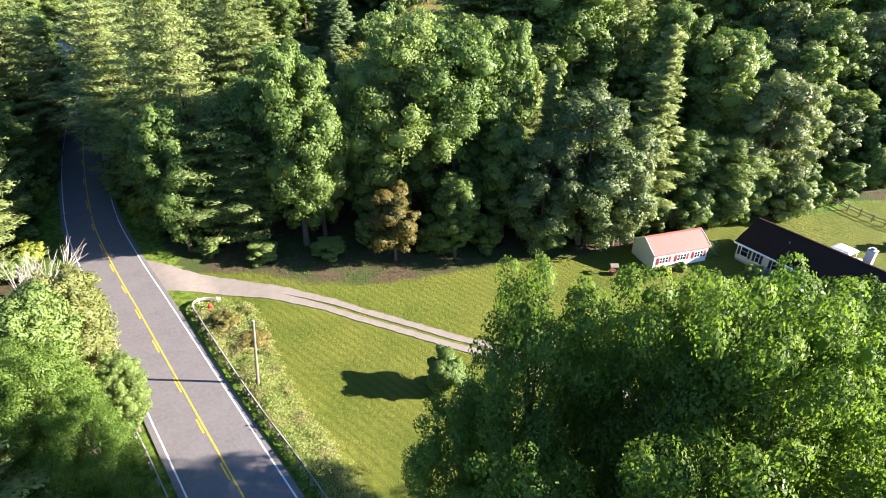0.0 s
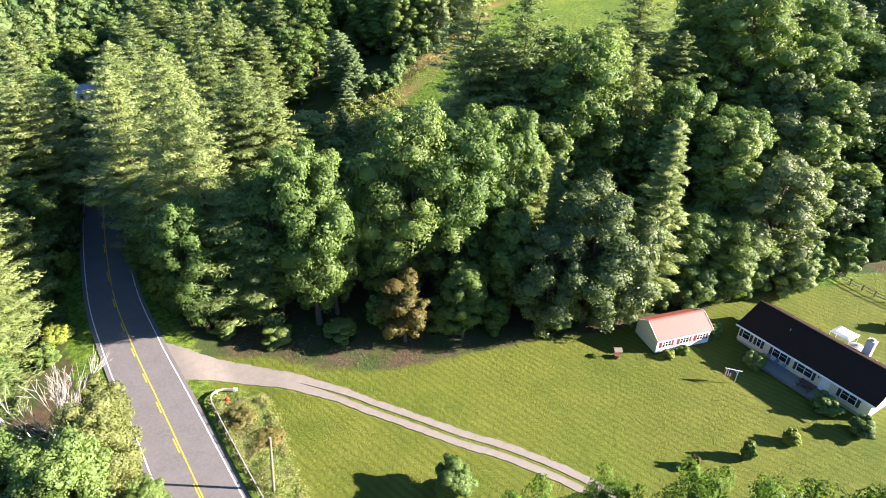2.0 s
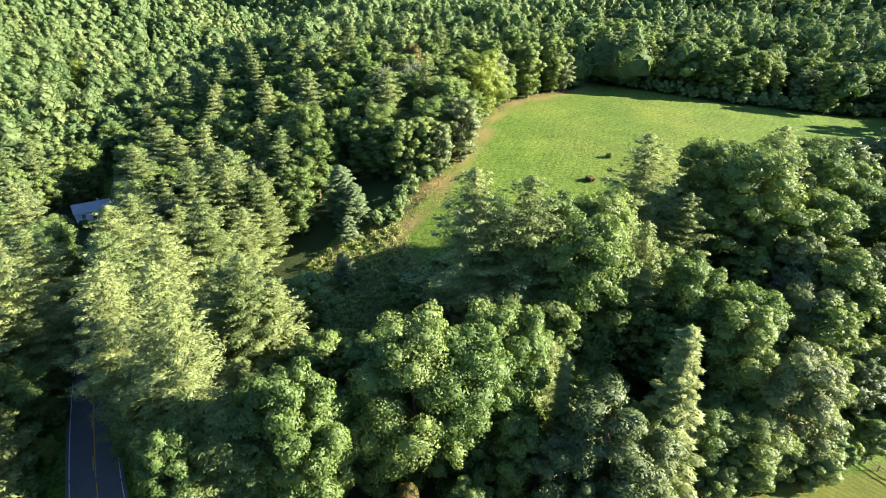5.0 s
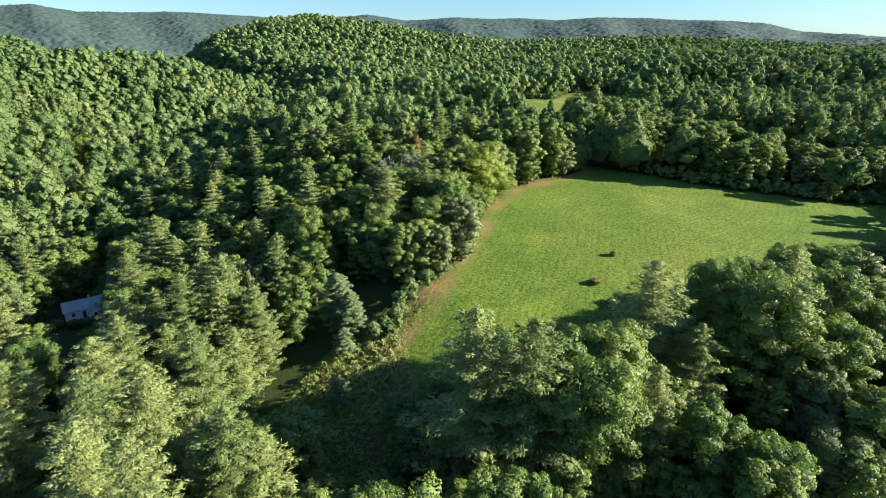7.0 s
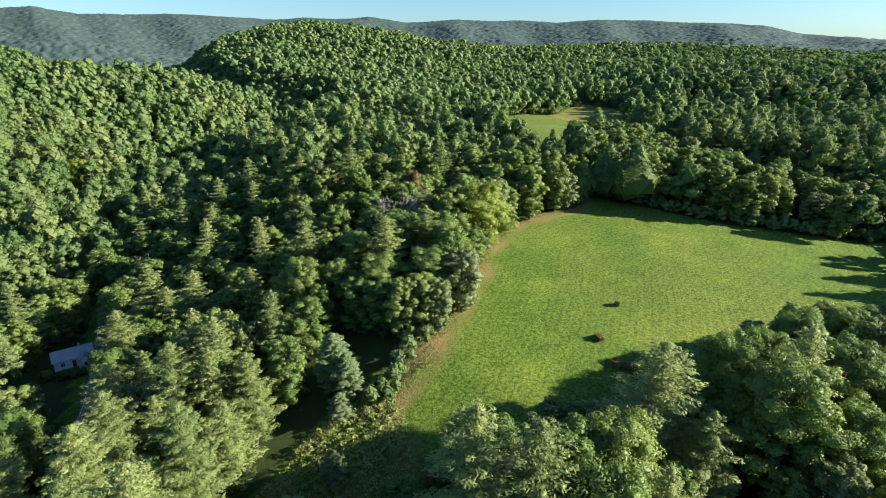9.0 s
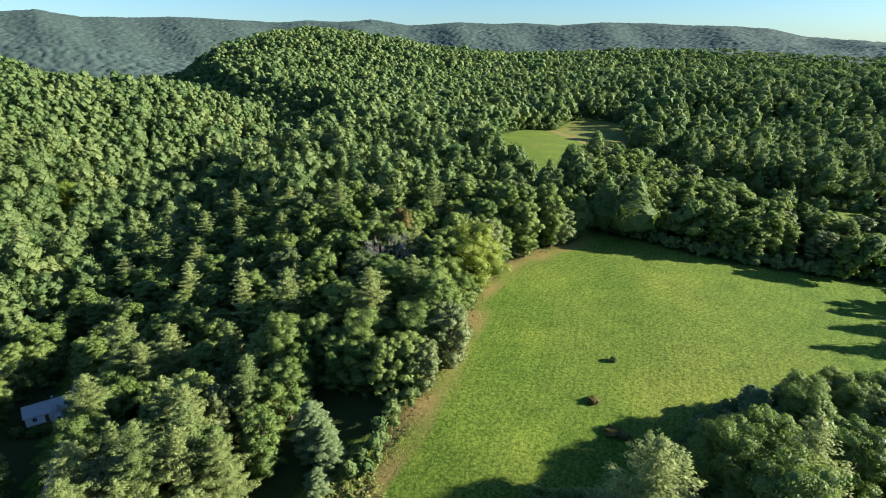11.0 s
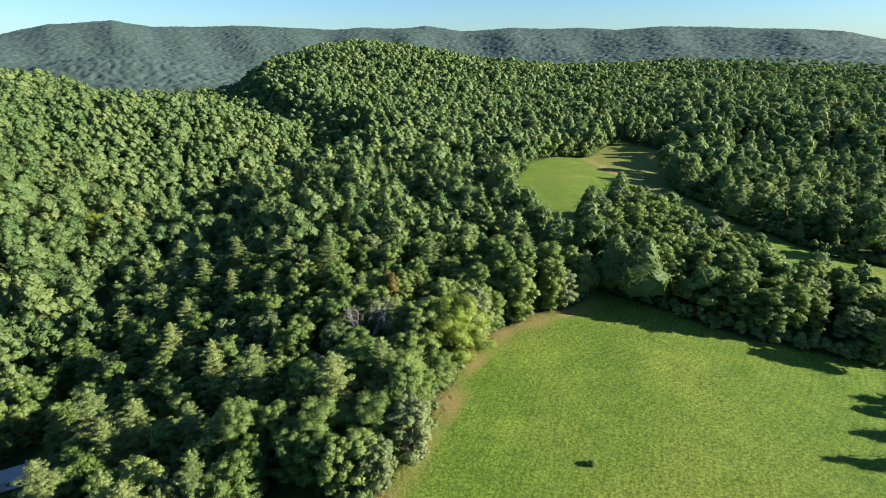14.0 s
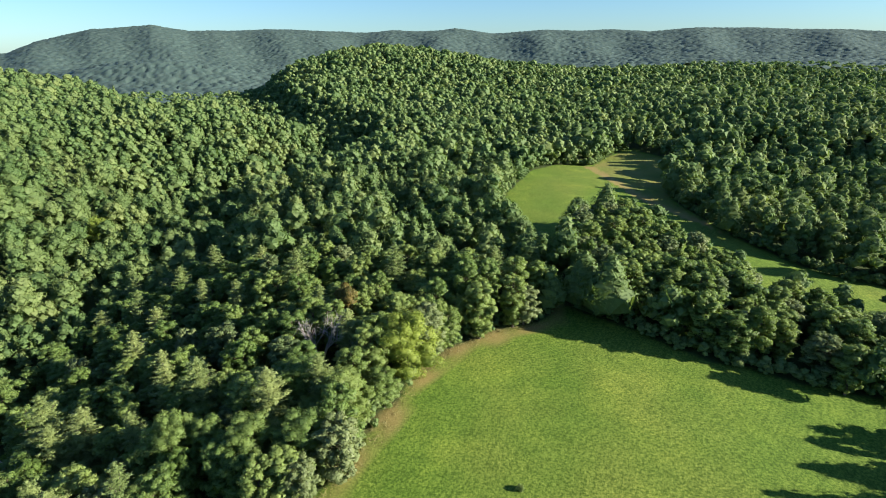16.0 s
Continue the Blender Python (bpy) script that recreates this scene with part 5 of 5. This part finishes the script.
# ---- other dwellings ----
def cottage(x, y, turn, length, depth, label, wall_mat, roof_mat, z=None):
    h = thing("cottage", pose(x, y, (float(ground_z(x, y)) if z is None else z), 0, 0, turn), label, "house")
    part("foundation", box(bmesh.new(), (length - 0.1, depth - 0.1, 2.4), (0, 0, -0.9)), CONCRETE, h)
    walls(h, length, depth, 2.7, 0.3, wall_mat)
    gable_roof(length, depth, 1.9, 0.35, 0.1, 3.0, roof_mat, h, "worn tin roof slope")
    for s in (-1, 1):
        gable_end(s * (length / 2 - 0.1), depth, 3.0, 1.85, 0.16, wall_mat, h)
        window_unit(h, s * length / 2, 0.4, 1.8, 0.8, 1.1, 1, None, 90 * s)
    for k in (-0.28, 0.28):
        window_unit(h, k * length, -depth / 2, 1.8, 0.9, 1.1, 2)
    part("door", box(bmesh.new(), (0.9, 0.06, 2.0), (0, -depth / 2 - 0.03, 1.3)), BROWN, h)
    part("chimney", box(bmesh.new(), (0.6, 0.6, 2.6), (length * 0.2, 0.6, 4.3), None, 0.02), ROOF_GREY, h)
    return h


farm = cottage(-103.5, 170.4, 36, 9.5, 5.0, "old white farmhouse with a rusty grey tin roof among trees", WHITE, ROOF_GREY)
# the wing with its gable to the front
v = [(x, y, z) for y in (-5.4, -2.4) for x, z in ((0.9, 0.3), (4.3, 0.3), (4.3, 2.7), (2.6, 4.3), (0.9, 2.7))]
f5 = np.array([(0, 1, 2, 3, 4), (9, 8, 7, 6, 5)])
f4 = np.array([(k, k + 5, (k + 1) % 5 + 5, (k + 1) % 5) for k in range(5)])
wing = part("wing", mesh_np("wing", np.array(v), [f5, f4], WHITE), WHITE, farm)
for s in (-1, 1):
    part("roof_slope", box(bmesh.new(), (2.6, 3.6, 0.1), (2.6 + s * 0.94, -4.1, 3.55), Matrix.Rotation(s * 0.755, 3, "Y"), 0.02), ROOF_GREY, wing, "worn tin roof slope")
part("window", box(bmesh.new(), (0.7, 0.06, 1.0), (2.6, -5.42, 1.8), None, 0.01), GLASS, wing)
for x, y, h in ((-99.5, 163.5, 2.2), (-97, 165.5, 1.8), (-102, 162.5, 2.4), (-95.5, 168, 2.0), (-106, 162, 2.6)):
    plant("bush", x, y, float(ground_z(x, y)) - 0.15 + h, 1.2, "overgrown bush before the old farmhouse")
cottage(-193, 448, 30, 11.0, 6.5, "distant white house in a wooded hollow", WHITE, ROOF_GREY)


shed = thing("shed", pose(-105.5, 134.5, float(ground_z(-105.5, 134.5)), 0, 0, -40), "low shed with a dull red tin roof beside the road", "shed")
walls(shed, 5.0, 3.6, 2.1, 0.0, POLE_WOOD)
gable_roof(5.0, 3.6, 1.0, 0.3, 0.08, 2.1, ROOF_RED, shed, "dull red tin roof slope")
for s in (-1, 1):
    gable_end(s * 2.4, 3.6, 2.1, 0.95, 0.14, POLE_WOOD, shed)
part("door", box(bmesh.new(), (1.1, 0.06, 1.9), (0.6, -1.83, 0.95)), BROWN, shed)


def car(m, paint, label):
    c = thing("car", m, label, "car")
    bm = box(bmesh.new(), (4.4, 1.76, 0.62), (0, 0, 0.62), None, 0.14)
    body = part("body", bm, paint, c)
    bm = box(bmesh.new(), (2.5, 1.6, 0.56), (-0.2, 0, 1.18), None, 0.1)
    for v in bm.verts:
        if v.co.z > 1.2:
            v.co.x = -0.2 + (v.co.x + 0.2) * 0.74
            v.co.y *= 0.86
    part("cabin", bm, GLASS, c)
    part("roof", box(bmesh.new(), (1.75, 1.34, 0.05), (-0.2, 0, 1.47), None, 0.02), paint, c)
    for x in (-1.35, 1.35):
        for s in (-1, 1):
            w = part("wheel", rod(bmesh.new(), (x, s * 0.72, 0.33), (x, s * 0.9, 0.33), 0.33, 0.33, 16), SHUTTER, c)
            part("rim", rod(bmesh.new(), (x, s * 0.88, 0.33), (x, s * 0.92, 0.33), 0.2, 0.2, 12), GALVANISED, w)
    for s in (-1, 1):
        part("headlight", box(bmesh.new(), (0.06, 0.3, 0.14), (2.19, s * 0.62, 0.72), None, 0.02), WHITE, c)
        part("tail_light", box(bmesh.new(), (0.06, 0.3, 0.14), (-2.19, s * 0.62, 0.75), None, 0.02), RED, c)
    return c


car(pose(-101.2, 129.0, float(ground_z(-101.2, 129.0)) + 0.02, 0, 0, 60), BLUE_FLAG, "dark blue parked car beside a shed")


def bare_tree(seed, x, y, height, label, spread=0.75):
    r = np.random.default_rng(seed)
    t = thing("bare_tree", pose(x, y, float(ground_z(x, y)) - 0.1), label, "tree")
    bm = bmesh.new()

    def grow(a, way, ln, girth, depth):
        b = a + way * ln
        rod(bm, a, b, girth, girth * 0.6, 5)
        if depth:
            for _ in range(3):
                w = (way + Vector(r.uniform(-spread, spread, 3)) + Vector((0, 0, 0.15))).normalized()
                grow(a.lerp(b, r.uniform(0.55, 1.0)), w, ln * r.uniform(0.55, 0.8), girth * 0.55, depth - 1)
    for _ in range(4):
        grow(Vector((0, 0, 0)), Vector((r.uniform(-0.35, 0.35), r.uniform(-0.35, 0.35), 1)).normalized(), height * 0.36, height * 0.011, 4)
    part("bare_crown", bm, DEADWOOD, t)


bare_tree(3, -38.6, 42.6, 16.5, "dead tree with bleached bare branches", 0.42)
bare_tree(4, -14.6, 207.5, 23, "grey leafless tree at the hayfield's edge")
bare_tree(5, 63.5, 99.5, 20, "half-dead grey tree among green ones")


# ---- the split-rail fence ----
fence = thing("rail_fence", pose(0, 0, 0), "old split-rail fence behind the back lawn", "fence")
run = smooth_line(np.array([(62.5, 81), (66, 77.3), (69.5, 73.4), (73, 69.5)], float), 3)
for a, b in zip(run[:-1], run[1:]):
    za, zb = float(ground_z(*a)), float(ground_z(*b))
    part("post", box(bmesh.new(), (0.14, 0.14, 1.4), (a[0], a[1], za + 0.55), None, 0.02), POLE_WOOD, fence)
    for h in (0.45, 0.95):
        part("rail", rod(bmesh.new(), (*a, za + h), (*b, zb + h), 0.06, 0.06, 6), POLE_WOOD, fence)


# ---- weeds, low growth ----
def tufts(name, label, x, y, height, n, size, mat, seed, category="weeds"):
    """Small leaves of weeds in low uneven heaps over the ground, one object."""
    r = np.random.default_rng(seed)
    z = ground_z(x, y)
    k = r.integers(0, len(x), n)
    px, py = x[k] + r.normal(0, 0.3, n), y[k] + r.normal(0, 0.3, n)
    heap = height * np.clip(0.55 + 0.5 * wobble(px, py, 0.9, seed) + 0.35 * wobble(px, py, 2.6, seed + 3), 0.12, 1.3)
    at = np.column_stack([px, py, z[k] + heap * r.uniform(0.35, 1.0, n) ** 0.6])
    nor = unit(np.array([0, 0, 0.8]) + 0.6 * r.standard_normal((n, 3)))
    t1 = unit(np.cross(nor, r.standard_normal((n, 3))))
    t2 = np.cross(nor, t1)
    s = (size * r.uniform(0.5, 1.4, n))[:, None]
    v = np.stack([at + t1 * s, at + t2 * s * 0.5, at - t1 * s, at - t2 * s * 0.5], 1).reshape(-1, 3)
    tint = np.repeat(np.clip(0.5 + 0.35 * wobble(px, py, 2.5, seed), 0, 1) * r.uniform(0.6, 1.2, n), 4)
    ob = new(name, mesh_np(name, v, [np.arange(4 * n).reshape(n, 4)], mat, tint=tint))
    return tagged(ob, label, category, kind="stuff")


def area(step, poly, seed, jitter=0.5):
    xs, ys = [p[0] for p in poly], [p[1] for p in poly]
    x, y = scatter(step, min(xs), max(xs), min(ys), max(ys), jitter, seed)
    ok = inside(x, y, poly)
    return x[ok], y[ok]


BANK = [(-26.8, 51.5), (-24.5, 53.2), (-21, 52.8), (-18.5, 49), (-15.8, 44), (-12.5, 38), (-7.5, 31.5), (-2, 24), (0.5, 16), (-3, 18), (-8, 26.5), (-11.4, 31), (-15, 35.5), (-19.2, 41), (-25, 48.5)]
x, y = area(0.45, BANK, 11)
tufts("roadside_weeds", "tall yellow-green weeds on the bank behind the guardrail", x, y, 0.75, 42000, 0.08, WEED, 12)
k = wobble(x, y, 1.6, 2) > 0.05
tufts("dry_roadside_weeds", "dry brown weed stalks on the roadside bank", x[k], y[k], 1.0, 12000, 0.08, DRYWEED, 13)
x, y = area(0.9, SCRUB, 14)
tufts("scrub_weeds", "tall meadow weeds and brush beside the hayfield", x, y, 1.6, 22000, 0.24, WEED, 15)
k = wobble(x, y, 5, 2) > 0.1
tufts("dry_scrub_weeds", "dry brown meadow weeds beside the hayfield", x[k], y[k], 1.6, 4500, 0.2, DRYWEED, 16)
EDGE = smooth_line(np.array([(-9, 122), (-11.5, 133), (-5, 146), (3, 163), (11, 185), (16, 204), (25, 220), (39, 233), (53, 241)], float), 20)
ex, ey = np.repeat(EDGE[:, 0], 6) + rng.normal(0, 1.4, len(EDGE) * 6), np.repeat(EDGE[:, 1], 6) + rng.normal(0, 1.4, len(EDGE) * 6)
tufts("field_edge_weeds", "tan uncut grass along the hayfield's wooded edge", ex, ey, 0.6, 5000, 0.16, DRYWEED, 17)
FLOOR = [(-30, 61), (-20, 60), (-8, 58.5), (2, 61), (10, 63.5), (21, 66), (22, 76), (4, 75), (-10, 74), (-28, 68)]
x, y = area(0.7, FLOOR, 21)
k = wobble(x, y, 2.2, 5) > -0.1
tufts("forest_floor_growth", "low ferns and seedlings on the forest floor", x[k], y[k], 0.4, 5200, 0.09, WOODS, 22)
